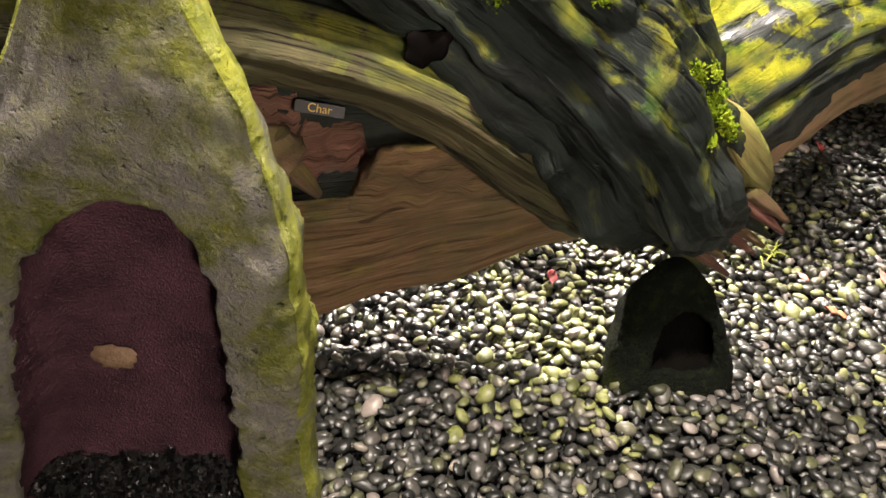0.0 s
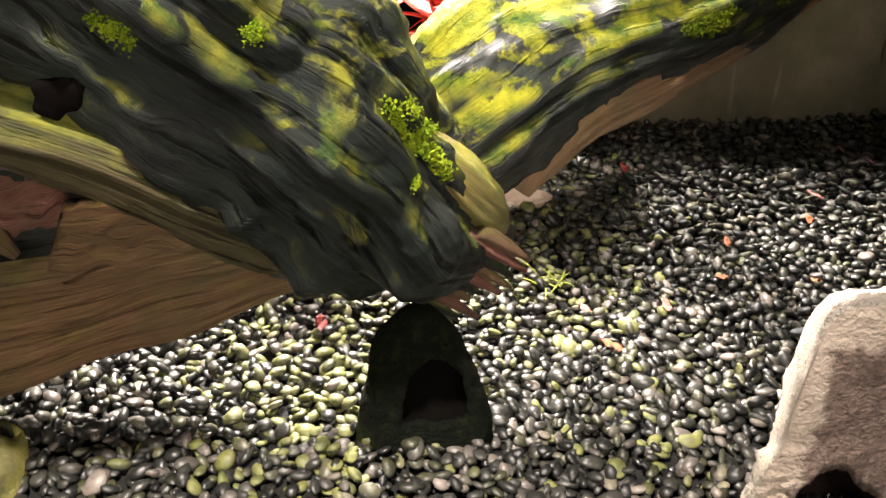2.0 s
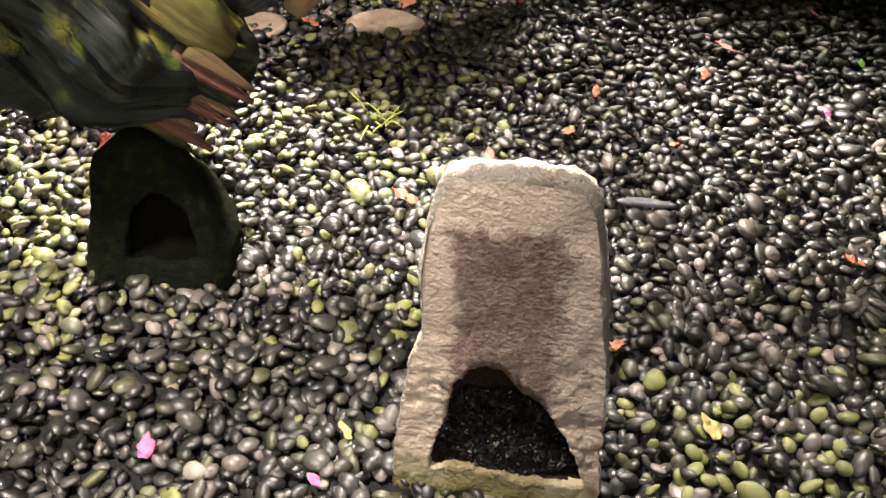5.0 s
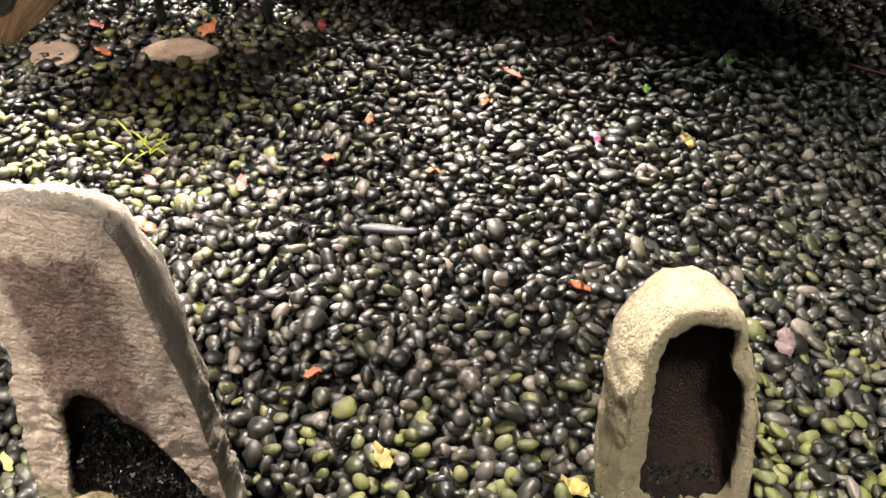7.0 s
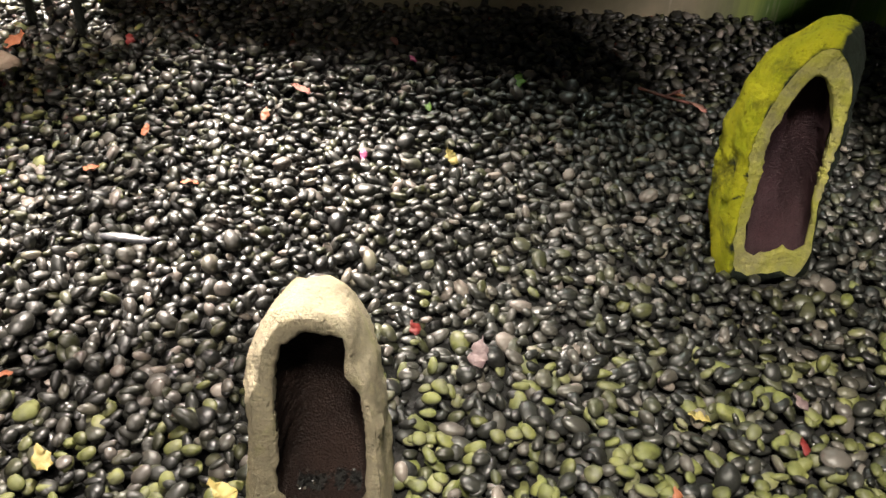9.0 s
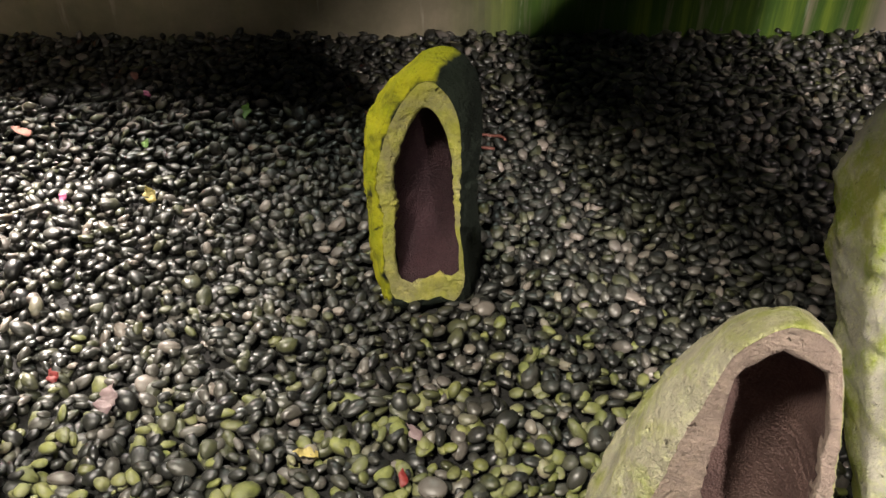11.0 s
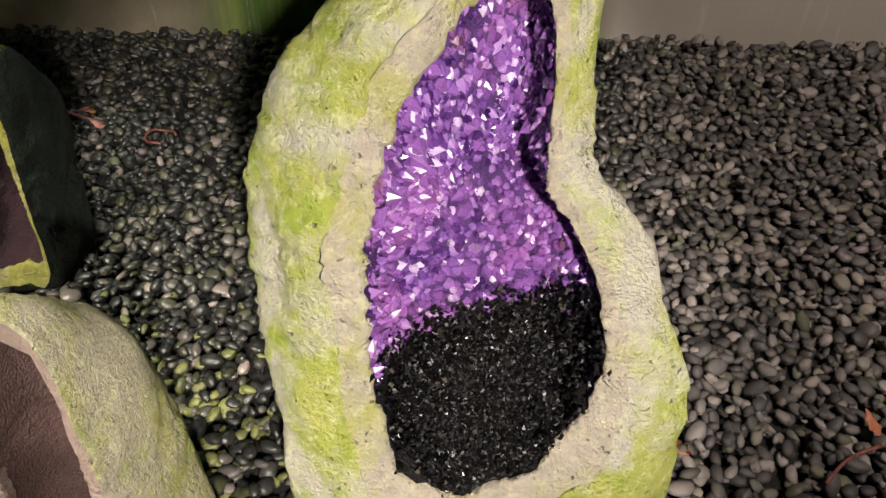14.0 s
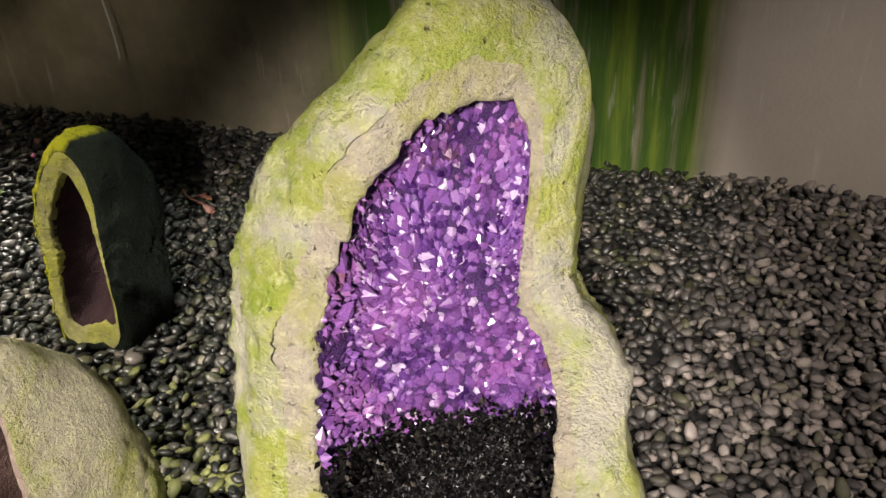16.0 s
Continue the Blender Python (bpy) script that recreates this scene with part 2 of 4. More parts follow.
M_DOME = geode_shell_material("cream_crust", (0.66, 0.57, 0.4), (0.46, 0.44, 0.2), (0.55, 0.5, 0.3), 0.3)
# real moss on the left; near-black stone paints the shaded right flank
M_MOSSY = geode_shell_material("mossy_crust_shaded_side", (0.022, 0.032, 0.022), (0.4, 0.44, 0.01), (0.76, 0.7, 0.03), 0.85, side=(-0.75, -0.1, 0.65))
# moss tones raised to paint the back-lit edge of the tall geode
M_GREY = geode_shell_material("grey_mossy_crust_lit", (0.33, 0.32, 0.27), (0.2, 0.25, 0.015), (0.52, 0.52, 0.05), 0.75)
# near-black because the trunk's shade is put into the stone's colour
M_DARKSTONE = geode_shell_material("shade_dark_stone", (0.009, 0.011, 0.008), (0.01, 0.014, 0.004), (0.028, 0.036, 0.008), 0.35, (0.004, 0.004, 0.003), gloss=0.06)
M_PATCH = plain_material("tan_mineral", (0.16, 0.09, 0.05), (0.34, 0.22, 0.13), 60.0, 0.7, 0.6, 0.004)
M_RIM_MOSS = geode_shell_material("mossy_rim", (0.5, 0.46, 0.2), (0.4, 0.42, 0.04), (0.62, 0.58, 0.12), 0.6)
M_RIM_PINK = geode_shell_material("pink_rim", (0.55, 0.42, 0.35), (0.42, 0.36, 0.28), (0.5, 0.4, 0.3), 0.15)
M_RIM_GREY = geode_shell_material("grey_rim", (0.36, 0.33, 0.29), (0.05, 0.075, 0.006), (0.3, 0.3, 0.025), 0.52)


def stained_rim_material():
    """The tablet's sawn face: pinkish stone with a broad brown druse stain down its middle."""
    n = Nodes("stained_pink_face")
    v = n.coords()
    x, y, z = n.add("ShaderNodeSeparateXYZ", {0: v}).outputs
    wob = n.math("MULTIPLY", n.math("SUBTRACT", n.noise(v, 22.0, 6.0, 0.7), 0.5), 0.09)
    across = n.add("ShaderNodeMapRange", {0: n.math("ADD", n.math("ABSOLUTE", n.math("ADD", x, 0.034)), wob), 1: 0.082, 2: 0.06}).outputs[0]
    high = n.add("ShaderNodeMapRange", {0: n.math("ADD", z, wob), 1: 0.585, 2: 0.56}).outputs[0]
    mask = n.math("MULTIPLY", n.math("MULTIPLY", across, high), 0.85)
    pale = n.mix(n.noise(v, 30.0, 5.0), (0.56, 0.44, 0.35), (0.78, 0.66, 0.55))
    stain = n.mix(n.ramp(n.noise(v, 90.0, 5.0, 0.7), [(0.35, 0.0), (0.7, 1.0)]), (0.06, 0.03, 0.027), (0.27, 0.18, 0.15))
    cells = n.add("ShaderNodeTexVoronoi", {"Vector": n.mix(0.12, v, n.add("ShaderNodeTexNoise", {"Vector": v, "Scale": 30.0}).outputs["Color"]), "Scale": 62.0}).outputs["Distance"]
    stain = n.mix(n.ramp(cells, [(0.1, 0.75), (0.55, 0.0)]), stain, (0.34, 0.25, 0.21))
    border = n.ramp(mask, [(0.15, 0.0), (0.45, 0.8), (0.8, 0.0)])
    stain = n.mix(border, stain, (0.06, 0.025, 0.025))
    colour = n.mix(mask, pale, stain)
    # backlight on the ragged pale top, painted in as near-white
    lit_top_edge = n.add("ShaderNodeMapRange", {0: n.math("ADD", z, wob), 1: 0.66, 2: 0.675}).outputs[0]
    colour = n.mix(lit_top_edge, colour, (0.82, 0.78, 0.72))
    crack = n.ramp(n.noise(n.coords("Object", (0.5, 1, 2.2)), 9.0, 4.0, 0.5, 1.5), [(0.485, 0.0), (0.5, 0.45), (0.515, 0.0)])
    colour = n.mix(crack, colour, (0.12, 0.07, 0.05))
    low = n.add("ShaderNodeMapRange", {0: n.math("ADD", z, wob), 1: 0.13, 2: 0.03}).outputs[0]
    colour = n.mix(n.math("MULTIPLY", low, 0.8), colour, (0.2, 0.2, 0.05))
    n.bump(n.math("ADD", n.noise(v, 110.0, 5.0), n.math("MULTIPLY", n.math("ADD", n.noise(v, 60.0), n.noise(v, 28.0, 6.0, 0.7)), mask)), 0.8, 0.007)
    return n.done(colour, 0.8, Specular_IOR_Level=0.3)


M_RIM_TABLET = stained_rim_material()
M_PLUM = cavity_material("plum_druse", (0.04, 0.014, 0.022), (0.15, 0.06, 0.08))
M_PLUM_DARK = cavity_material("dark_plum_druse", (0.022, 0.009, 0.013), (0.065, 0.03, 0.037))
M_BROWN = cavity_material("brown_druse", (0.01, 0.005, 0.004), (0.035, 0.018, 0.014))
M_MAUVE = cavity_material("mauve_druse", (0.10, 0.06, 0.055), (0.24, 0.15, 0.13))
# lining of small hollows, their inner shade painted in as near-black
M_BLACK = cavity_material("shade_black_hollow", (0.003, 0.003, 0.0025), (0.007, 0.006, 0.005), 0.8, gloss=0.02)
M_CRYSTAL, M_GRIT = crystal_material(), grit_material()
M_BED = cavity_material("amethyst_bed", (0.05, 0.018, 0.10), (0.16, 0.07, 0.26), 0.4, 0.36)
M_WOOD = wood_material("grey_driftwood", (0.048, 0.056, 0.052), (0.0015, 0.003, 0.0025), 0.34, 0.46)
M_WOOD_MOSSY = wood_material("mossy_driftwood", (0.09, 0.1, 0.09), (0.004, 0.006, 0.005), 0.62, 0.46)
M_WOOD_DARK = wood_material("dark_driftwood", (0.05, 0.055, 0.045), (0.012, 0.014, 0.012), 0.25, 0.5)
M_WOOD_TAN = wood_material("tan_driftwood", (0.42, 0.27, 0.16), (0.16, 0.09, 0.045), 0.15, 0.6)
M_WOOD_SLAB = wood_material("brown_slab_wood", (0.48, 0.3, 0.16), (0.13, 0.06, 0.03), 0.14, 0.6, 0.4)
M_WOOD_LIP = wood_material("bare_pale_wood", (0.62, 0.4, 0.25), (0.3, 0.16, 0.08), 0.1, 0.6, 0.3)
# yellow of back-lit wood, put into the colour
M_WOOD_LIT = wood_material("lit_yellow_wood", (0.5, 0.4, 0.14), (0.16, 0.13, 0.04), 0.3, 0.55, 0.5)
M_WOOD_OLIVE = wood_material("olive_driftwood", (0.22, 0.18, 0.085), (0.07, 0.055, 0.028), 0.25, 0.6)
M_WOOD_RED = wood_material("red_brown_wood", (0.62, 0.3, 0.22), (0.08, 0.022, 0.016), 0.0, 0.5, 0.7)


# ---- building helpers ----
LEFT = Matrix.LocRotScale((0.4189, -0.2564, -0.1137), Euler((radians(3.89), radians(2.58), radians(8.95))), (1.0209,) * 3)
MIDDLE = Matrix.LocRotScale((0.0374, -0.0242, -0.0391), Euler((radians(0.42), radians(-0.68), radians(0.76))), (0.9971,) * 3)
RIGHT = Matrix.LocRotScale((-0.0885, -0.1037, 0.0209), Euler((radians(-0.87), radians(-0.22), radians(0.76))), (1.0436,) * 3)


def mesh_of(name, verts, faces, material, smooth=True):
    me = bpy.data.meshes.new(name)
    me.from_pydata([tuple(map(float, v)) for v in verts], [], faces)
    me.materials.append(material)
    if smooth:
        me.polygons.foreach_set("use_smooth", [True] * len(me.polygons))
    me.update()
    return me


def part_mesh(name, me, parent, label=""):
    ob = new(name, me)
    ob.parent = parent
    if label:
        tagged(ob, label)
    return ob


def holder(name, m, label, category, group=""):
    ob = new(name)
    ob.matrix_world = m
    return tagged(ob, label, category, group)


def strip_faces(rings, n, closed=True):
    faces = []
    for i in range(rings - 1):
        for j in range(n if closed else n - 1):
            k = (j + 1) % n
            faces.append((i * n + j, i * n + k, (i + 1) * n + k, (i + 1) * n + j))
    return faces


def noise_push(p, scale, amount, seed=0.0):
    return noise.fractal(Vector(p) * scale + Vector((seed, seed * 1.7, -seed)), 0.9, 2.1, 5) * amount


def polygon(rows):
    """The closed outline of rows (height, left, right), smoothed."""
    hs = np.array([r[0] for r in rows])
    fine = np.linspace(hs[0], hs[-1], 60)
    left, right = (np.interp(fine, hs, [r[k] for r in rows]) for k in (1, 2))
    return np.concatenate([np.stack([left, fine], 1), np.stack([right, fine], 1)[::-1]])


def radial(poly, centre, angles, soften=2):
    """How far the outline lies from centre in each direction."""
    out = []
    a, b = poly, np.roll(poly, -1, 0)
    for t in angles:
        d = np.array([math.cos(t), math.sin(t)])
        e, w = b - a, a - centre
        den = d[0] * e[:, 1] - d[1] * e[:, 0]
        den = np.where(abs(den) < 1e-9, 1e-9, den)
        s = (w[:, 0] * e[:, 1] - w[:, 1] * e[:, 0]) / den
        q = (w[:, 0] * d[1] - w[:, 1] * d[0]) / den
        ok = (s > 0) & (q >= -1e-6) & (q <= 1 + 1e-6)
        out.append(s[ok].max() if ok.any() else 0.01)
    out = np.array(out)
    for _ in range(soften):
        out = 0.25 * np.roll(out, 1) + 0.5 * out + 0.25 * np.roll(out, -1)
    return out


def geode(name, ground_fit, place, yaw, lean, outline, opening, depth, hollow, mats, label, category="geode", edge=(0.05, 0.0), bulge=0.015, rough=0.012, rim_share=0.45, n=112, group="geodes on the pebble bed", names=("shell", "rim", "cavity"), round_back=0.75, lip=0.006, drop=0.85, boxy=0.6, fine=1.0, warp=None):
    """A geode on the ground: shell behind, broad rim in front, hollow inside. Heights run up its front, which leans back."""
    top = holder(name, ground_fit @ pose(*place, 0, 0, yaw), label, category, group)
    lean = radians(lean)
    angles = np.linspace(0, 2 * math.pi, n, endpoint=False)
    po, pi_ = polygon(outline), polygon(opening)
    centre = np.array([0.5 * (pi_[:, 0].min() + pi_[:, 0].max()), 0.5 * (pi_[:, 1].min() + pi_[:, 1].max())])
    ro, ri = radial(po, centre, angles), radial(pi_, centre, angles, 1)
    for k in range(n):
        ri[k] *= 1 + 0.05 * noise.noise(Vector((math.cos(angles[k]) * 9, math.sin(angles[k]) * 9, place[0] * 5))) + 0.03 * noise.noise(Vector((math.cos(angles[k]) * 30, math.sin(angles[k]) * 30, place[0])))
    ri = np.minimum(ri, ro * 0.93)
    eo = edge[0] + edge[1] * np.cos(angles)

    def at(k, r, y):
        u, v = centre[0] + math.cos(angles[k]) * r, centre[1] + math.sin(angles[k]) * r
        return Vector((u, y + v * math.sin(lean) + (warp(u, v) if warp else 0.0), v * math.cos(lean)))

    def surface(profile, amount, seed, mat, part_name, cap=None):
        verts = []
        for f in profile:
            for k in range(n):
                r, y = f(k)
                p = at(k, r, y)
                if y > 0.0 and part_name != names[2]:
                    p.z -= y * drop * min(1.0, max(0.0, p.z / po[:, 1].max()) * 1.2)
                out = Vector((math.cos(angles[k]), -0.7 if y < eo[k] * 1.01 else 0.7, math.sin(angles[k])))
                p += out * (noise_push(p, 7.0, amount, seed) + noise_push(p, 26.0, amount * 0.45, seed) + (noise_push(p, 75.0, amount * 0.3, seed) if fine > 1 else 0.0))
                verts.append(p)
        faces = strip_faces(len(profile), n)
        if cap is not None:
            ring = range(cap % len(profile) * n, cap % len(profile) * n + n)
            verts.append(sum((verts[q] for q in ring), Vector()) / n)
            faces += [(q, cap % len(profile) * n + (q - cap % len(profile) * n + 1) % n, len(verts) - 1)[:: 1 if cap else -1] for q in ring]
        me = mesh_of(part_name, verts, faces, mat)
        return part_mesh(part_name, me, top)

    shell, rim, cav = [], [], []
    for s in np.linspace(0.02, 1, int(16 * fine)):
        a = s * math.pi / 2
        shell.append(lambda k, a=a: (ro[k] * math.sin(a) ** round_back, eo[k] + depth * math.cos(a) ** round_back))
    for t in np.linspace(0.05, rim_share, int(8 * fine)):
        shell.append(lambda k, t=t: (ro[k] + (ri[k] - ro[k]) * t, eo[k] * max(0.0, 1 - t / rim_share) ** 1.5 - bulge * math.sin(math.pi * t) ** 0.8))
    for t in np.linspace(rim_share, 1.0, int(10 * fine)):
        rim.append(lambda k, t=t: (ro[k] + (ri[k] - ro[k]) * t, eo[k] * max(0.0, 1 - t / rim_share) ** 1.5 - bulge * max(0.0, math.sin(math.pi * t)) ** 0.8))
    rim.append(lambda k: (ri[k] * 0.985, lip))
    rim.append(lambda k: (ri[k] * 1.0, lip * 3))
    for s in np.linspace(0.0, 0.98, 14):
        a = s * math.pi / 2
        cav.append(lambda k, a=a: (ri[k] * 1.0 * math.cos(a) ** boxy, lip * 1.5 + hollow * math.sin(a) ** 0.8))
    surface(shell, rough, 1.0 + place[0], mats[0], names[0], 0)
    surface(rim, rough * 0.8, 1.0 + place[0], mats[1], names[1])
    surface(cav, rough * 0.4, 5.0, mats[2], names[2], -1)
    return top, centre, ri, angles, lean


def hex_point(size, tall):
    """One crystal: a short six-sided prism with a point."""
    v = [(math.cos(k * math.pi / 3) * size, math.sin(k * math.pi / 3) * size, -0.4 * size) for k in range(6)]
    v += [(math.cos(k * math.pi / 3) * size, math.sin(k * math.pi / 3) * size, tall * 0.3) for k in range(6)]
    v.append((0.12 * size, -0.08 * size, tall))
    f = [(k, (k + 1) % 6, 6 + (k + 1) % 6, 6 + k) for k in range(6)] + [(6 + k, 6 + (k + 1) % 6, 12) for k in range(6)]
    return np.array(v), f


def scatter_mesh(name, shapes, places, material, smooth=False):
    """Many small pieces in one mesh: places are (shape index, 4x4 matrix)."""
    vs, fs, base = [], [], 0
    for k, m in places:
        v, f = shapes[k]
        vs.append(v @ np.array(m.to_3x3()).T + np.array(m.translation))
        fs.extend([tuple(i + base for i in q) for q in f])
        base += len(v)
    return mesh_of(name, np.concatenate(vs), fs, material, smooth)


def chip(seed):
    """A grain of crushed stone."""
    rng = random.Random(seed)
    v = [(1, 0, 0), (-1, 0, 0), (0, 1, 0), (0, -1, 0), (0, 0, 0.8), (0, 0, -0.8)]
    v = np.array([[c * rng.uniform(0.7, 1.3) + rng.uniform(-0.25, 0.25) for c in p] for p in v])
    return v, [(0, 2, 4), (2, 1, 4), (1, 3, 4), (3, 0, 4), (2, 0, 5), (1, 2, 5), (3, 1, 5), (0, 3, 5)]


CHIPS = [chip(k) for k in range(8)]


def grit_heap(top, x0, x1, y0, y1, z0, z1, count, size, seed, bank=0.0):
    """Black grit that fills the foot of a hollow, rising to its back."""
    rng = random.Random(seed)
    g = 14
    verts = []
    for j in range(g):
        for i in range(g):
            u, w = i / (g - 1), j / (g - 1)
            x, y = 0.5 * (x0 + x1) + (x1 - x0) * (u - 0.5) * min(1.0, 0.28 + 3.0 * w), y0 + (y1 - y0) * w
            verts.append((x, y, z0 + (z1 - z0) * w ** 0.8 + bank * (abs(2 * u - 1) ** 3 * min(1.0, 3 * w) + 0.3 * u * w) + 0.012 * noise.noise(Vector((x * 20, y * 20, seed)))))
    n0 = len(verts)
    verts += [(x, y, z0 - 0.05) for x, y, z in verts[:g]]
    faces = strip_faces(g, g, False) + [(i, n0 + i, n0 + i + 1, i + 1) for i in range(g - 1)]
    bed = part_mesh("grit_bed", mesh_of("grit_bed", verts, faces, M_SOIL), top, "heap of black grit")
    places = []
    for _ in range(count):
        u, w = rng.random(), rng.random()
        x, y = 0.5 * (x0 + x1) + (x1 - x0) * (u - 0.5) * min(1.0, 0.28 + 3.0 * w), y0 + (y1 - y0) * w
        z = z0 + (z1 - z0) * w ** 0.8 + bank * (abs(2 * u - 1) ** 3 * min(1.0, 3 * w) + 0.3 * u * w) + 0.012 * noise.noise(Vector((x * 20, y * 20, seed)))
        s = size * rng.uniform(0.6, 1.3)
        places.append((rng.randrange(8), Matrix.LocRotScale((x, y, z + s * 0.3), Euler([rng.uniform(0, 6.28) for _ in range(3)]), (s, s, s))))
    ob = part_mesh("grit", scatter_mesh("grit", CHIPS, places, M_GRIT), top)
    tagged(ob, "loose black stone grit", kind="stuff")
    return bed


def tube(name, path, material, parent, n=40, seg=9, grooves=0.1, lumps=0.03, seed=0.0, label="", flat=1.0, twist=0.0):
    """A limb of wood: path rows are (x, y, z, radius); grooves run along it."""
    p = np.array(path, float)
    t = np.linspace(0, len(p) - 1, (len(p) - 1) * seg + 1)
    i = np.clip(t.astype(int), 0, len(p) - 2)
    w = (t - i)[:, None]
    pad = np.concatenate([[2 * p[0] - p[1]], p, [2 * p[-1] - p[-2]]])
    a, b, c, d = pad[i], pad[i + 1], pad[i + 2], pad[i + 3]
    q = 0.5 * (2 * b + (c - a) * w + (2 * a - 5 * b + 4 * c - d) * w**2 + (3 * b - a - 3 * c + d) * w**3)
    verts, uvs, run = [], [], 0.0
    side = Vector((0, 0, 1))
    for k in range(len(q)):
        c0 = Vector(q[k, :3])
        ahead = Vector(q[min(k + 1, len(q) - 1), :3] - q[max(k - 1, 0), :3]).normalized()
        right = ahead.cross(side).normalized()
        above = right.cross(ahead)
        run += (c0 - Vector(q[k - 1, :3])).length if k else 0
        for j in range(n):
            th = 2 * math.pi * j / n + twist * run
            ring = Vector((math.cos(th), math.sin(th), 0))
            g = noise.fractal(Vector((ring.x * 3.2, ring.y * 3.2, run * 1.1 + seed)), 0.8, 2.2, 5) * grooves
            g += noise.fractal(Vector((ring.x * 1.2, ring.y * 1.2, run * 5 + seed)), 0.8, 2.2, 4) * lumps / max(q[k, 3], 0.05)
            r = max(0.004, q[k, 3]) * (1 + g)
            verts.append(c0 + (right * ring.x * flat + above * ring.y) * r)
            uvs.append((j / n * 2, run))
    rings = len(q)
    faces = strip_faces(rings, n)
    faces.append(tuple(range(n - 1, -1, -1)))
    faces.append(tuple((rings - 1) * n + j for j in range(n)))
    me = mesh_of(name, verts, faces, material)
    uv = me.uv_layers.new(name="along")
    for poly in me.polygons:
        for li in poly.loop_indices:
            uv.data[li].uv = uvs[me.loops[li].vertex_index]
    return part_mesh(name, me, parent, label)


def plate(name, corners, thick, material, parent, label="", nu=26, nv=14, bow=0.05, rag=0.02, seed=0.0):
    """A bowed slab of wood between four corners (low start, low end, high end, high start), with a ragged edge."""
    a, b, c, d = (Vector(v) for v in corners)
    face = (b - a).cross(d - a).normalized()
    verts, uvs = [], []
    for sign in (1, -1):
        for j in range(nv):
            for i in range(nu):
                u, v = i / (nu - 1), j / (nv - 1)
                p = (a * (1 - u) + b * u) * (1 - v) + (d * (1 - u) + c * u) * v
                edge = min(1.0, 4 * min(v, 1 - v) + 0.25)
                p += face * (bow * math.sin(math.pi * v) + sign * thick * 0.5 * edge)
                p += face * noise.fractal(Vector((u * 2 + seed, v * 9, seed)), 0.8, 2.1, 5) * rag
                p.z += noise.noise(Vector((u * 6 + seed, v * 2, 3))) * rag * (1 - v)
                verts.append(p)
                uvs.append((v * 1.0, u * (b - a).length))
    m = nu * nv
    faces = strip_faces(nv, nu, False)
    faces += [tuple(m + k for k in reversed(f)) for f in faces]
    rim = [i for i in range(nu)] + [j * nu + nu - 1 for j in range(1, nv)] + [(nv - 1) * nu + i for i in range(nu - 2, -1, -1)] + [j * nu for j in range(nv - 2, 0, -1)]
    for k in range(len(rim)):
        p, q = rim[k], rim[(k + 1) % len(rim)]
        faces.append((q, p, m + p, m + q))
    me = mesh_of(name, verts, faces, material)
    uv = me.uv_layers.new(name="along")
    for poly in me.polygons:
        for li in poly.loop_indices:
            uv.data[li].uv = uvs[me.loops[li].vertex_index]
    return part_mesh(name, me, parent, label)


# ---- ground and wall ----
def ground_sheet():
    g = 61
    xs = np.sign(np.linspace(-1, 1, g)) * np.abs(np.linspace(-1, 1, g)) ** 3 * 60 + 2.2
    ys = np.sign(np.linspace(-1, 1, g)) * np.abs(np.linspace(-1, 1, g)) ** 3 * 60 + 2.0
    verts = [(x, y, -0.022 + 0.004 * noise.noise(Vector((x * 4, y * 4, 0)))) for y in ys for x in xs]
    return tagged(new("ground", mesh_of("ground", verts, strip_faces(g, g, False), M_SOIL)), "dark damp soil under the pebble bed", "ground", kind="structure")


ground = ground_sheet()


def concrete_wall():
    """A low retaining wall along the back of the bed, with a coping."""
    long, tall, thick, nx, nz = 9.0, 0.75, 0.2, 90, 10
    verts = []
    for y in (0.0, thick):
        for k in range(nz):
            for i in range(nx):
                x, z = long * i / (nx - 1), -0.1 + (tall + 0.1) * k / (nz - 1)
                verts.append((x, y + (0.006 * noise.fractal(Vector((x * 2.5, z * 2.5, 2)), 0.8, 2.1, 4) if y == 0 else 0), z))
    m = nx * nz
    faces = strip_faces(nz, nx, False)
    faces += [tuple(m + k for k in reversed(f)) for f in faces]
    for i in range(nx - 1):
        t = (nz - 1) * nx + i
        faces.append((t, t + 1, m + t + 1, m + t))
    for k in range(nz - 1):
        for i, flip in ((0, False), (nx - 1, True)):
            f = (k * nx + i, (k + 1) * nx + i, m + (k + 1) * nx + i, m + k * nx + i)
            faces.append(f[::-1] if flip else f)
    ob = new("wall_back", mesh_of("wall_back", verts, faces, M_CONCRETE))
    ob.matrix_world = pose(0.9, 3.06, 0, 0, 0, 9.0)
    return tagged(ob, "stained concrete retaining wall with green algae streaks", "wall", kind="structure")


concrete_wall()

# ---- geodes ----
def ease(x, a, b):
    t = min(1.0, max(0.0, (x - a) / (b - a)))
    return t * t * (3 - 2 * t)


def big_warp(u, v):
    """The mouth twists: its left lip stands forward, its right lip draws back above the waist."""
    return -0.055 + ease(u, -0.05, 0.2) * (0.04 + 0.13 * ease(v, 0.36, 0.5))


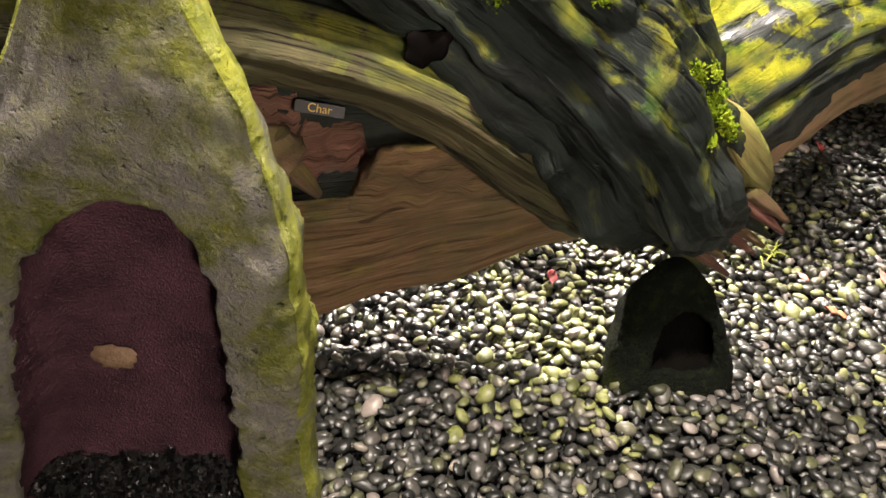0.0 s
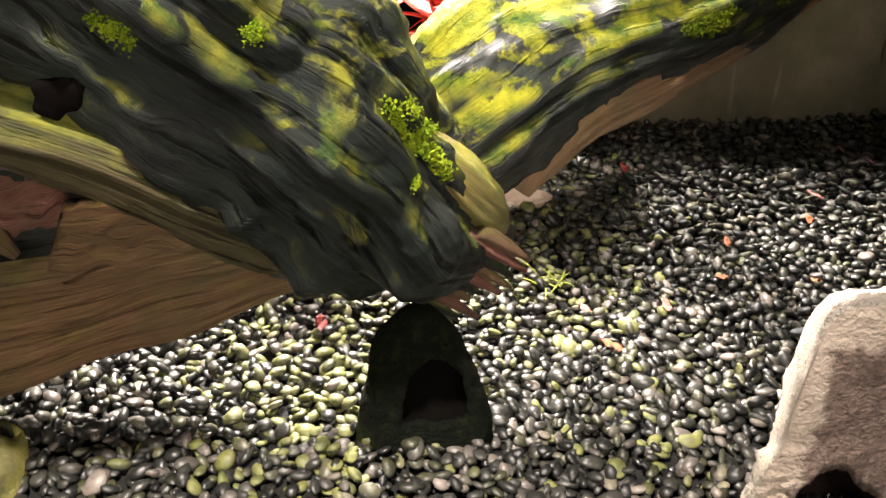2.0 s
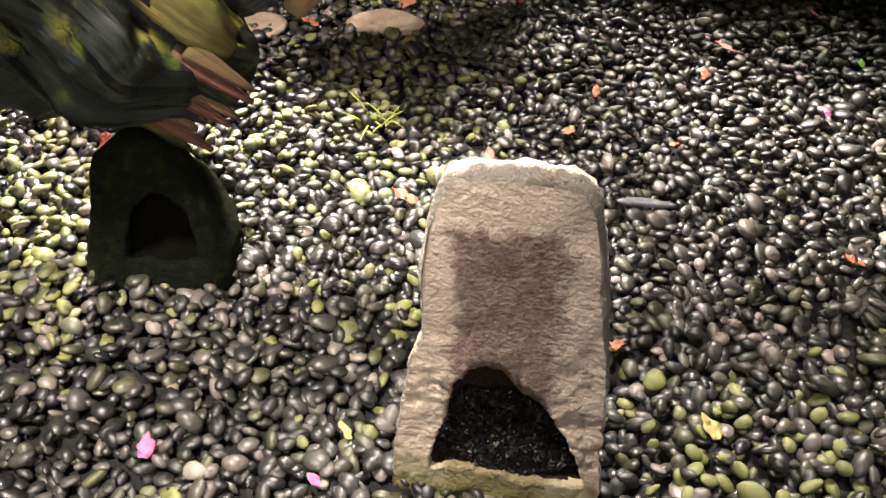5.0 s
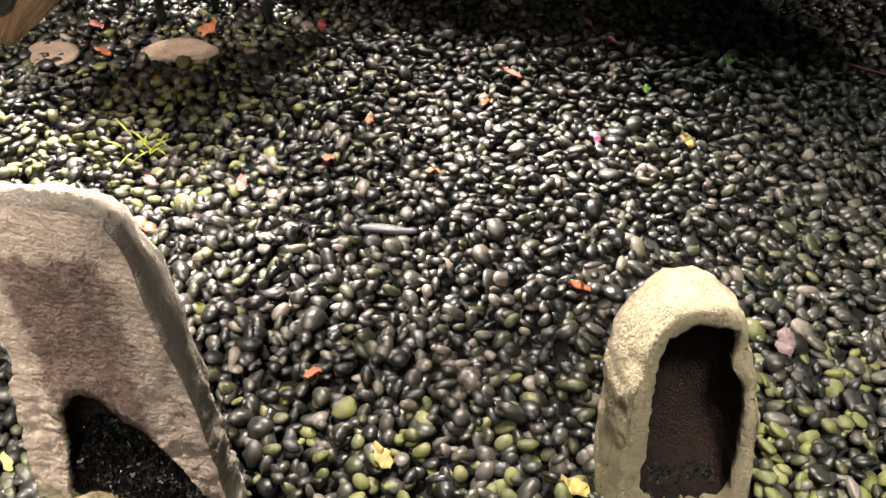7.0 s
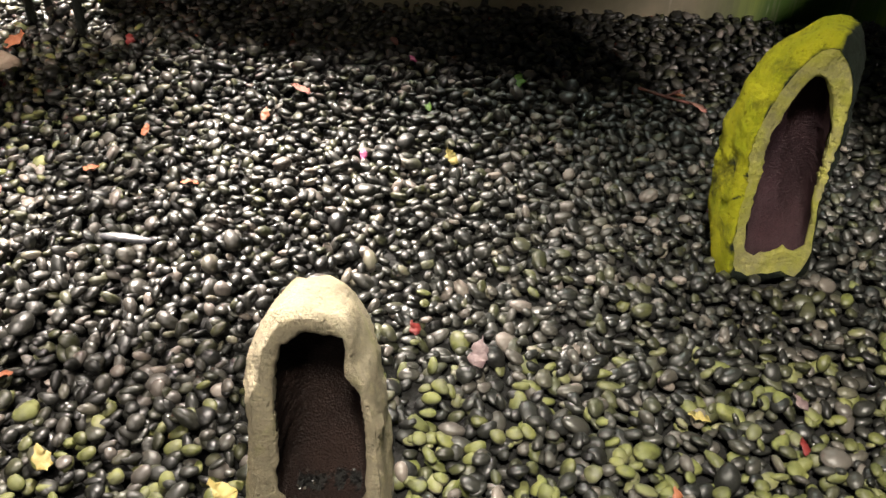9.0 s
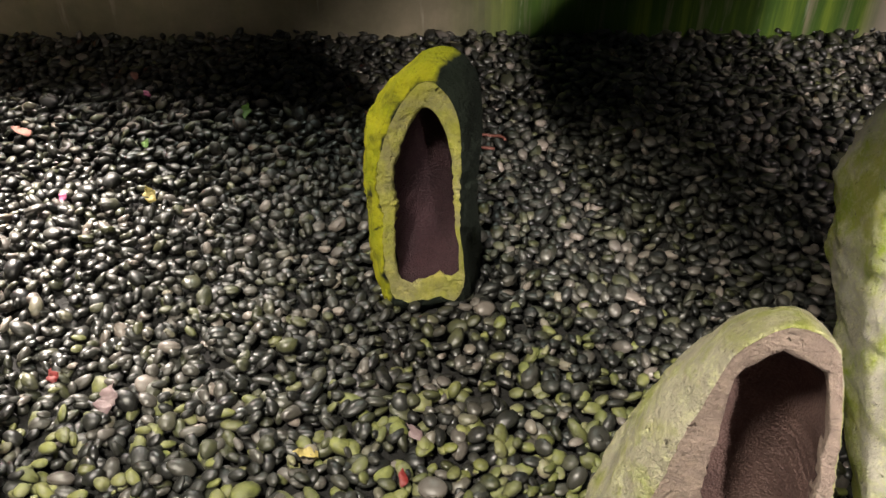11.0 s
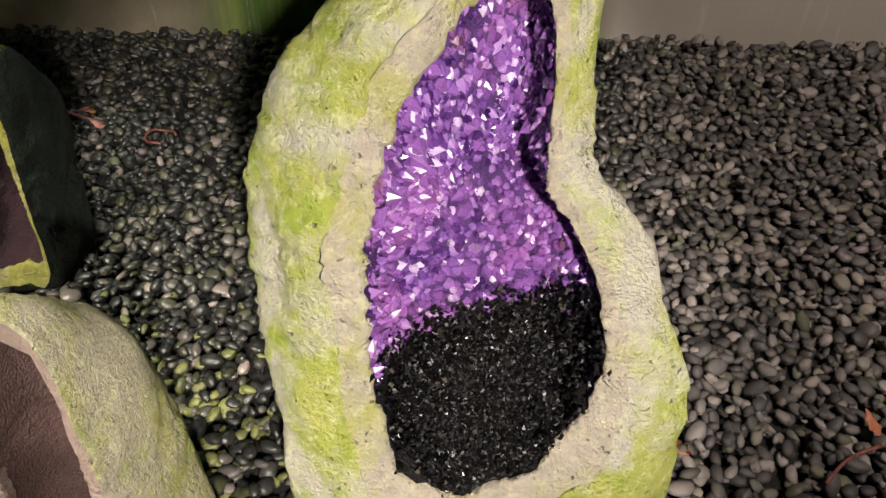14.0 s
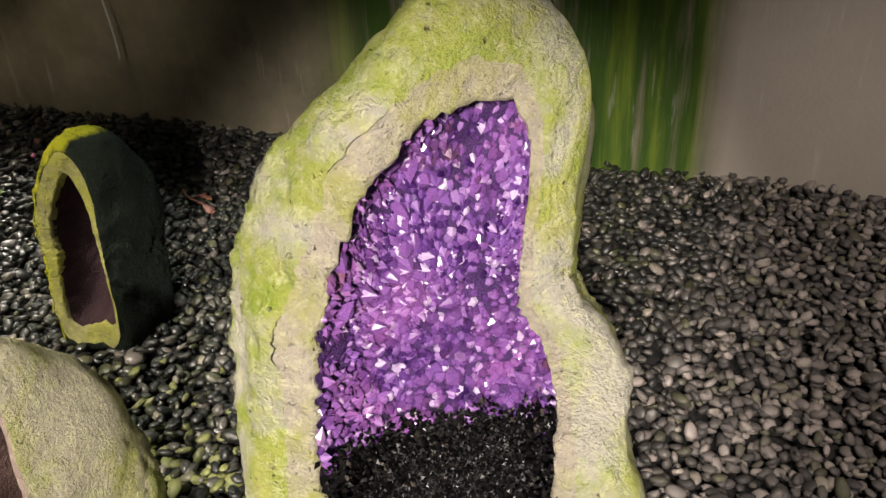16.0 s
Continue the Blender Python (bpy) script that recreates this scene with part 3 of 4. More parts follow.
big, b_centre, b_ri, b_angles, b_lean = geode("amethyst_geode", RIGHT, (3.923, 1.68, 0), 11, 17,
    [(-0.04, -0.21, 0.33), (0.12, -0.25, 0.36), (0.3, -0.272, 0.36), (0.45, -0.29, 0.318), (0.52, -0.295, 0.262), (0.58, -0.295, 0.222), (0.65, -0.29, 0.22), (0.75, -0.268, 0.222), (0.85, -0.215, 0.232), (0.92, -0.16, 0.22), (0.98, -0.095, 0.185), (1.05, -0.025, 0.13), (1.09, 0.02, 0.08)],
    [(0.135, 0.01, 0.07), (0.165, -0.06, 0.14), (0.23, -0.09, 0.2), (0.34, -0.112, 0.243), (0.42, -0.117, 0.238), (0.46, -0.119, 0.212), (0.5, -0.12, 0.178), (0.54, -0.12, 0.158), (0.6, -0.112, 0.152), (0.65, -0.102, 0.152), (0.75, -0.075, 0.158), (0.79, -0.04, 0.155), (0.83, -0.008, 0.145), (0.865, 0.03, 0.125), (0.885, 0.06, 0.1)],
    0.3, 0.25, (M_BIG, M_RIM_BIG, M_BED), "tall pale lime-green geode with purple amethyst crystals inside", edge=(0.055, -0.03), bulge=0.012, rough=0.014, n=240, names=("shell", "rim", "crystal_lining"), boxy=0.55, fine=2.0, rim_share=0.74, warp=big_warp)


def big_crystals():
    rng = random.Random(4)
    shapes = [hex_point(1.0, t) for t in (1.1, 1.5, 1.9, 2.4)]
    singles = [mesh_of("crystal", *shapes[k], M_CRYSTAL, False) for k in range(4)]
    places, loose, big_ones = [], [], 0
    for _ in range(5200):
        k = rng.randrange(len(b_angles))
        if rng.random() < 0.5:
            a = rng.random() * 1.55
            f = math.cos(a) ** 0.55
        else:
            f = math.sqrt(rng.random())
            a = math.acos(min(1.0, max(0.02, f) ** (1 / 0.55)))
        r, y = b_ri[k] * f, 0.009 + 0.25 * math.sin(a) ** 0.8
        th = b_angles[k]
        u, v = b_centre[0] + math.cos(th) * r, b_centre[1] + math.sin(th) * r
        p = Vector((u, y + v * math.sin(b_lean) + big_warp(u, v), v * math.cos(b_lean)))
        if y > 0.012 and v < 0.46 and v < 0.275 + 0.12 * u + max(0.0, 1 - y / 0.26) * (0.1 + 0.2 * max(0.0, u)):
            for _ in range(9):
                q = p + Vector((rng.gauss(0, 0.008) - 0.003 * math.cos(th), rng.gauss(0, 0.006) - 0.003, rng.gauss(0, 0.008)))
                s = 0.0046 * rng.uniform(0.7, 1.4)
                loose.append((rng.randrange(8), Matrix.LocRotScale(q, Euler([rng.uniform(0, 6.28) for _ in range(3)]), (s, s, s))))
        if p.z < 0.122 + 0.118 * (max(0.0, p.y - 0.06) / 0.31) ** 0.8 - 0.01 or v < 0.255 + 0.12 * u + max(0.0, 1 - y / 0.26) * (0.085 + 0.2 * max(0.0, u)) + 0.02 * noise.noise(Vector((u * 25, 0, 0))) or y < 0.012 or v > 0.862 or (v > 0.84 and u > 0.11):
            continue
        normal = Vector((-math.cos(th) * f * 1.2, -(1.15 - f), -math.sin(th) * f * 1.2)).normalized()
        normal = (normal + Vector([rng.gauss(0, 0.42) for _ in range(3)])).normalized()
        size = rng.uniform(0.0045, 0.0095) * (1.0 + 0.4 * noise.noise(p * 12))
        m = Matrix.Translation(p) @ normal.to_track_quat("Z", "Y").to_matrix().to_4x4() @ Matrix.Rotation(rng.uniform(0, 1.05), 4, "Z") @ Matrix.Scale(size, 4)
        if big_ones < 240 and rng.random() < 0.09:
            ob = new("crystal", singles[rng.randrange(4)])
            ob.parent = big
            ob.matrix_local = m @ Matrix.Scale(1.5, 4)
            big_ones += 1
        else:
            places.append((rng.randrange(4), m))
    tagged(part_mesh("grit", scatter_mesh("grit", CHIPS, loose, M_GRIT), big), "loose black stone grit", kind="stuff")
    tagged(part_mesh("crystal_crust", scatter_mesh("crystal_crust", shapes, places, M_CRYSTAL), big), "dense crust of small purple amethyst points", kind="stuff")


big_crystals()
grit_heap(big, -0.15, 0.27, 0.02, 0.3, 0.122, 0.24, 11000, 0.0042, 3, 0.1)

tablet, *_ = geode("tablet_geode", MIDDLE, (1.384, 1.198, 0), 0, 1.5,
    [(-0.06, -0.205, 0.135), (0.06, -0.195, 0.128), (0.2, -0.182, 0.12), (0.33, -0.166, 0.112), (0.35, -0.15, 0.11), (0.41, -0.147, 0.1), (0.48, -0.146, 0.086), (0.56, -0.137, 0.076), (0.63, -0.13, 0.072), (0.655, -0.115, 0.06), (0.667, -0.09, 0.045), (0.672, -0.05, 0.02)],
    [(0.075, -0.138, 0.105), (0.14, -0.132, 0.085), (0.205, -0.12, 0.057), (0.265, -0.108, 0.02), (0.285, -0.098, -0.008), (0.315, -0.075, -0.028), (0.325, -0.06, -0.04)],
    0.075, 0.06, (M_TABLET, M_RIM_TABLET, M_BROWN), "upright flat-faced pinkish stone geode with a dark hollow", edge=(0.01, 0.0), bulge=0.0, rough=0.012, rim_share=0.06, round_back=0.45, drop=0.3, fine=1.6, n=200)
grit_heap(tablet, -0.14, 0.11, 0.012, 0.065, 0.075, 0.2, 1800, 0.0045, 5)

dome, *_ = geode("dome_geode", Matrix(), (2.2, 1.375, 0), 10, 15,
    [(-0.04, -0.145, 0.1), (0.1, -0.14, 0.09), (0.2, -0.136, 0.078), (0.28, -0.128, 0.066), (0.34, -0.112, 0.05), (0.38, -0.088, 0.03), (0.408, -0.055, 0.0)],
    [(0.03, -0.083, 0.058), (0.12, -0.083, 0.055), (0.2, -0.082, 0.05), (0.25, -0.084, 0.045), (0.285, -0.085, 0.02), (0.31, -0.08, 0.018), (0.335, -0.066, 0.03), (0.352, -0.045, 0.022)],
    0.14, 0.1, (M_DOME, M_DOME, M_BROWN), "small cream dome-topped geode with a dark brown hollow", edge=(0.06, 0.0), bulge=0.01, rough=0.009, fine=1.5, drop=0.45)
grit_heap(dome, -0.085, 0.05, 0.02, 0.12, 0.02, 0.045, 500, 0.003, 6)

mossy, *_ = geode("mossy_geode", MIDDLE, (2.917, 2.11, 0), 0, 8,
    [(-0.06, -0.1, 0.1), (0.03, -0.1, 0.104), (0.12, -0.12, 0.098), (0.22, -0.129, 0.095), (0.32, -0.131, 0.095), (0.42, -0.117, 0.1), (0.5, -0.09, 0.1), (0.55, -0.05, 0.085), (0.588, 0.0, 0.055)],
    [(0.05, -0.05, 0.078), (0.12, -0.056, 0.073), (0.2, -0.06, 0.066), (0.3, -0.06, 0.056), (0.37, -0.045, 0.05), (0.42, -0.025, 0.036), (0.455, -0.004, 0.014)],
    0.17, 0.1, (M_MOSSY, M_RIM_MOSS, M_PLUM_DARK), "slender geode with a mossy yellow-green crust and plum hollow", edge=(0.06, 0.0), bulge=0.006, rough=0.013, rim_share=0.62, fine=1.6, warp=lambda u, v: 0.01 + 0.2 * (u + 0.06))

pink, *_ = geode("pink_rimmed_geode", RIGHT, (3.398, 1.42, 0), 0, 6,
    [(-0.04, -0.2, 0.2), (0.2, -0.165, 0.15), (0.33, -0.136, 0.134), (0.41, -0.114, 0.122), (0.5, -0.09, 0.106), (0.57, -0.056, 0.092), (0.62, -0.022, 0.074), (0.645, 0.006, 0.045)],
    [(0.1, -0.05, 0.11), (0.34, -0.037, 0.096), (0.43, -0.033, 0.089), (0.52, -0.03, 0.081), (0.562, -0.022, 0.07), (0.58, 0.0, 0.045)],
    0.21, 0.12, (M_CREAM, M_RIM_PINK, M_MAUVE), "pale green geode with a pink rim and mauve crystal hollow", edge=(0.05, 0.0), bulge=0.003, rough=0.008, rim_share=0.42, fine=1.5)

tall, *_ = geode("tall_mossy_geode", LEFT, (-0.22, 1.16, 0), 0, 0,
    [(-0.04, -0.52, 0.002), (0.3, -0.5, 0.008), (0.48, -0.48, 0.013), (0.64, -0.46, 0.012), (0.82, -0.41, 0.0), (0.97, -0.36, -0.028), (1.05, -0.292, -0.052), (1.11, -0.255, -0.08), (1.2, -0.225, -0.112), (1.27, -0.19, -0.145)],
    [(0.2, -0.46, -0.1), (0.3, -0.44, -0.099), (0.58, -0.39, -0.098), (0.71, -0.355, -0.097), (0.79, -0.31, -0.112), (0.83, -0.275, -0.14), (0.855, -0.22, -0.183)],
    0.25, 0.1, (M_GREY, M_RIM_GREY, M_PLUM), "tall grey geode with moss and a plum-purple arched hollow", edge=(0.014, 0.0), bulge=0.01, rough=0.014, rim_share=0.1, fine=1.8, n=170)
grit_heap(tall, -0.5, -0.06, 0.015, 0.12, 0.23, 0.3, 1500, 0.005, 8)
rim_of_patch = [0.027 * (1 + 0.55 * noise.noise(Vector((2.2 * math.cos(a), 2.2 * math.sin(a), 4)))) for a in np.linspace(0, 2 * math.pi, 28, endpoint=False)]
dots = [(1.25 * r * f * math.cos(k * math.pi / 14), -h + 0.003 * noise.noise(Vector((r * f * 90, k, 1))), 0.9 * r * f * math.sin(k * math.pi / 14)) for f, h in ((1.0, -0.002), (0.85, 0.004), (0.5, 0.007), (0.05, 0.008)) for k, r in enumerate(rim_of_patch)]
spot = part_mesh("mineral_patch", mesh_of("mineral_patch", dots, strip_faces(4, 28), M_PATCH), tall, "tan mineral patch")
spot.location = (-0.29, 0.1, 0.495)

stump, *_ = geode("small_mossy_geode", LEFT, (-0.425, 1.6, 0), 0, 0,
    [(-0.04, -0.13, 0.13), (0.06, -0.12, 0.12), (0.12, -0.1, 0.105), (0.155, -0.06, 0.09)],
    [(0.0, -0.08, 0.085), (0.06, -0.08, 0.085), (0.11, -0.06, 0.07), (0.13, -0.03, 0.04)],
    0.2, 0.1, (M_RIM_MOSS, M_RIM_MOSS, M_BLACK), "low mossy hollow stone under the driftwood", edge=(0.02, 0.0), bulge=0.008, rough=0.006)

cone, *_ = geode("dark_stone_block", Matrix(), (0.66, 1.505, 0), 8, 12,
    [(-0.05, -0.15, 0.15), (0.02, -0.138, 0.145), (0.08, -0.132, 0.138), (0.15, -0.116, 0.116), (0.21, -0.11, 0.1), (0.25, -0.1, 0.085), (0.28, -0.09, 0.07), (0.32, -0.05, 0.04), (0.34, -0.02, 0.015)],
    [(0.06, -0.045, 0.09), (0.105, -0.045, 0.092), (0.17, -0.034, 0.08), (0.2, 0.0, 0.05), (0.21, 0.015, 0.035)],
    0.2, 0.07, (M_DARKSTONE, M_DARKSTONE, M_BLACK), "cone-shaped stone, darkened as in shade, that props up the driftwood", "stone", edge=(0.03, 0.0), bulge=0.01, rough=0.008, group="")

# ---- driftwood ----
log = holder("driftwood_trunk", LEFT, "huge weathered driftwood trunk with moss, resting on stones", "driftwood")
main_limb = tube("main_limb", [(-0.95, 1.68, 1.95, 0.27), (-0.5, 1.72, 1.5, 0.24), (-0.15, 1.77, 1.14, 0.21), (0.1, 1.8, 0.88, 0.2), (0.26, 1.84, 0.7, 0.215), (0.42, 1.89, 0.485, 0.2), (0.55, 1.91, 0.4, 0.145), (0.63, 1.92, 0.375, 0.085), (0.665, 1.93, 0.36, 0.03)], M_WOOD, log, 80, 14, 0.24, 0.035, 2.0, "grey mossy limb with deep cracks")
HOME = LEFT.inverted()


def at_home(rows):
    """Garden places of a limb, turned into the trunk's own axes."""
    return [(*(HOME @ Vector(r[:3])), r[3]) for r in rows]


side_limb = tube("side_limb", at_home([(0.58, 1.84, 0.5, 0.15), (0.7, 1.92, 0.575, 0.19), (0.82, 2.0, 0.64, 0.18), (0.96, 2.08, 0.675, 0.16), (1.12, 2.18, 0.69, 0.148), (1.35, 2.34, 0.75, 0.136), (1.65, 2.52, 0.88, 0.125), (2.1, 2.75, 1.1, 0.12)]), M_WOOD_MOSSY, log, 64, 14, 0.16, 0.025, 7.0, "mossy side limb")
# raised patch whose colour stands for lamplight on the trunk's end
tube("lit_patch", at_home([(0.63, 1.612, 0.69, 0.015), (0.7, 1.628, 0.603, 0.046), (0.755, 1.66, 0.517, 0.052), (0.79, 1.705, 0.44, 0.034)]), M_WOOD_LIT, log, 30, 9, 0.14, 0.012, 6.0, "yellow-tan patch coloured as lit wood at the broken end")
tube("bare_lip", at_home([(0.845, 1.9, 0.4, 0.02), (0.89, 1.935, 0.47, 0.045), (0.98, 1.99, 0.555, 0.058), (1.12, 2.085, 0.595, 0.06), (1.32, 2.24, 0.65, 0.058), (1.6, 2.44, 0.77, 0.055), (2.0, 2.65, 0.97, 0.05)]), M_WOOD_LIP, log, 28, 9, 0.08, 0.008, 3.0, "bare tan lip under the side limb")
tube("under_ridge", [(-0.9, 1.6, 0.9, 0.1), (-0.6, 1.63, 0.86, 0.085), (-0.34, 1.65, 0.835, 0.075), (-0.18, 1.65, 0.8, 0.07), (-0.04, 1.67, 0.725, 0.068), (0.1, 1.72, 0.595, 0.07), (0.2, 1.78, 0.48, 0.06), (0.3, 1.84, 0.38, 0.04)], M_WOOD_OLIVE, log, 36, 10, 0.2, 0.014, 4.0, "olive mossy ridge")
plate("root_plate", [(-0.8, 1.66, 0.0), (0.29, 1.9, 0.27), (0.2, 1.8, 0.5), (-0.8, 1.84, 0.3)], 0.05, M_WOOD_SLAB, log, "tan brown root slab", bow=-0.035, rag=0.03, nu=40, nv=18)
plate("upper_slab", [(-0.22, 1.83, 0.37), (0.2, 1.8, 0.46), (0.08, 1.72, 0.62), (-0.14, 1.76, 0.56)], 0.05, M_WOOD_SLAB, log, "tan brown root slab", bow=-0.02, rag=0.03, seed=4.0)
plate("hollow_back", [(-1.1, 2.05, 0.0), (0.3, 2.1, 0.3), (0.15, 2.0, 1.0), (-1.1, 1.95, 1.3)], 0.06, M_WOOD_DARK, log, "dark inner wood of the hollow", bow=0.1, rag=0.05, nu=40, nv=22, seed=9.0)
plate("splinter", [(-0.5, 1.9, 0.36), (-0.3, 1.93, 0.42), (-0.33, 1.96, 0.66), (-0.5, 1.93, 0.7)], 0.03, M_WOOD_RED, log, "broken red-brown wood", bow=0.03, rag=0.05, seed=1.0, nu=14, nv=10)
plate("splinter", [(-0.36, 1.88, 0.4), (-0.17, 1.92, 0.42), (-0.2, 1.95, 0.56), (-0.3, 1.93, 0.55)], 0.03, M_WOOD_RED, log, "broken red-brown wood", bow=0.03, rag=0.04, seed=6.0, nu=14, nv=10)
plate("splinter", [(-0.62, 1.86, 0.44), (-0.46, 1.84, 0.5), (-0.5, 1.88, 0.68), (-0.63, 1.9, 0.62)], 0.04, M_WOOD_RED, log, "broken red-brown wood", bow=0.05, rag=0.06, seed=12.0, nu=14, nv=10)
plate("splinter", [(-0.42, 1.83, 0.46), (-0.33, 1.81, 0.44), (-0.29, 1.84, 0.52), (-0.39, 1.86, 0.57)], 0.04, M_WOOD_LIP, log, "pale broken wood", bow=0.04, rag=0.05, seed=15.0, nu=12, nv=8)
for seat, tip in (((-0.36, 1.86, 0.5), (-0.27, 1.84, 0.4)), ((-0.42, 1.86, 0.46), (-0.33, 1.85, 0.55)), ((-0.47, 1.84, 0.68), (-0.4, 1.83, 0.6))):
    tube("shard", [(*seat, 0.012), (*(0.5 * (a + b) for a, b in zip(seat, tip)), 0.022), (*tip, 0.008)], M_WOOD_TAN, log, 7, 4, 0.3, 0.004, seat[0] * 9, "pale splintered shard", flat=1.6)
# knot hole as a flat lump, the shade inside it painted near-black
M_HOLE = plain_material("hole_shade", (0.004, 0.004, 0.004), (0.008, 0.006, 0.006), 20.0, 1.0, Specular_IOR_Level=0.0)
grid = 18
bits = []
for a in np.linspace(0.01, 3.13, grid):
    for b in np.linspace(0, 2 * math.pi, grid, endpoint=False):
        k = 1 + 0.45 * noise.noise(Vector((1.6 * math.cos(b) * math.sin(a), 1.6 * math.cos(a), 7)))
        bits.append((-0.06 + k * (0.034 * math.cos(b) * math.sin(a) + 0.012 * math.cos(a)), 1.612 + 0.006 * math.sin(b) * math.sin(a), 0.852 + 0.036 * k * math.cos(a)))
part_mesh("knot_hole", mesh_of("knot_hole", bits, strip_faces(grid, grid), M_HOLE), log)


def moss_patch(limb, spots, seed):
    """Cushions of moss: tiny tufts rooted in the limb's bark round the given garden places."""
    rng = random.Random(seed)
    skin = limb.data
    for spot, reach, count in spots:
        near = [v for v in skin.vertices if (LEFT @ v.co - Vector(spot)).length < reach and (LEFT.to_3x3() @ v.normal).z > -0.1]
        if not near:
            continue
        rows = []
        for _ in range(count):
            v = rng.choice(near)
            fall = 1 - 0.75 * (LEFT @ v.co - Vector(spot)).length / reach
            size = 0.0075 * fall * rng.uniform(0.6, 1.3)
            p = v.co + v.normal * 0.3 * size + Vector([rng.gauss(0, 0.008) for _ in range(3)]) * 0.9
            rows.append((rng.randrange(8), Matrix.LocRotScale(p, Euler([rng.uniform(0, 6.28) for _ in range(3)]), (size, size, size))))
        tagged(part_mesh("moss", scatter_mesh("moss", CHIPS, rows, M_MOSS), log, "bright green moss cushion"), "bright green moss cushion", kind="stuff")


M_MOSS = plain_material("green_moss", (0.06, 0.13, 0.006), (0.3, 0.36, 0.02), 40.0, 0.9, 0.5, 0.004, Specular_IOR_Level=0.1)
moss_patch(main_limb, [((0.65, 1.558, 0.652), 0.075, 1500), ((0.6, 1.53, 0.74), 0.05, 700), ((0.42, 1.47, 0.98), 0.09, 1300), ((0.245, 1.36, 0.98), 0.06, 600), ((0.55, 1.62, 0.88), 0.07, 900)], 3)
moss_patch(side_limb, [((0.98, 1.99, 0.79), 0.08, 1000), ((1.2, 2.1, 0.8), 0.1, 1400), ((1.4, 2.25, 0.83), 0.1, 1200)], 5)
rng_tip = random.Random(3)
for k in range(9):
    u = k / 8
    base = Vector((0.635 - 0.13 * u, 1.8 + 0.01 * u, 0.45 - 0.15 * u))
    end = base + Vector((0.075, 0.0, -0.055)) * rng_tip.uniform(0.6, 1.2)
    tube("end_fibre", [(*(base - (end - base) * 0.8), 0.018), (*base, 0.016), (*end, 0.005)], (M_WOOD_TAN, M_WOOD_RED, M_WOOD_DARK)[k % 3], log, 8, 4, 0.2, 0.003, k * 2.0, "broken wood fibre")


# ---- loose pebbles ----
def pebble_shape(seed, rings, n):
    """A worn pebble: a flattened rounded body with a lopsided outline."""
    rng = random.Random(seed)
    ex = rng.uniform(0.5, 0.8)
    dx, dy, ph = rng.uniform(-0.18, 0.18), rng.uniform(-0.14, 0.14), rng.uniform(0, 6.28)
    lob = rng.uniform(0.04, 0.15)
    v = [(dx * 0.2, 0, -1)]
    for i in range(1, rings):
        t = math.pi * i / rings
        z, r = -math.cos(t), math.sin(t) ** ex
        for j in range(n):
            a = 2 * math.pi * (j + 0.5 * (i % 2)) / n
            k = 1 + lob * math.cos(2 * a + ph) + lob * 0.8 * math.cos(3 * a + 2 * ph)
            v.append((math.cos(a) * r * k + dx * z, math.sin(a) * r * k + dy * math.cos(a), z * (1 + 0.15 * dx * math.cos(a))))
    v.append((-dx * 0.2, 0, 1))
    f = [(0, 1 + (j + 1) % n, 1 + j) for j in range(n)]
    for i in range(rings - 2):
        for j in range(n):
            a, b = 1 + i * n + j, 1 + i * n + (j + 1) % n
            f += [(a, b, b + n), (a, b + n, a + n)]
    e = 1 + (rings - 2) * n
    f += [(e + j, e + (j + 1) % n, len(v) - 1) for j in range(n)]
    return np.array(v), np.array(f)


NEAR = [pebble_shape(k, 6, 10) for k in range(14)]
FAR = [pebble_shape(k, 5, 6) for k in range(14)]
MOSS_SPOTS = [(0.38, 1.88, 0.28, 0.9), (0.4, 1.5, 0.16, 0.8), (0.85, 2.1, 0.3, 0.7), (0.95, 2.4, 0.3, 0.5), (1.65, 1.3, 0.18, 0.9), (1.1, 1.45, 0.2, 0.35), (2.5, 1.45, 0.25, 0.7), (2.05, 1.35, 0.2, 0.5), (3.12, 1.75, 0.3, 0.9), (3.45, 1.75, 0.2, 1.0), (2.9, 1.5, 0.25, 0.5), (2.27, 1.6, 0.12, 0.9), (0.42, 1.58, 0.2, 0.7)]
BASES = [(4.0, 1.98, 0.25), (1.38, 1.27, 0.06), (2.19, 1.52, 0.09), (2.91, 2.22, 0.09), (3.46, 1.56, 0.13), (0.66, 1.62, 0.11)]


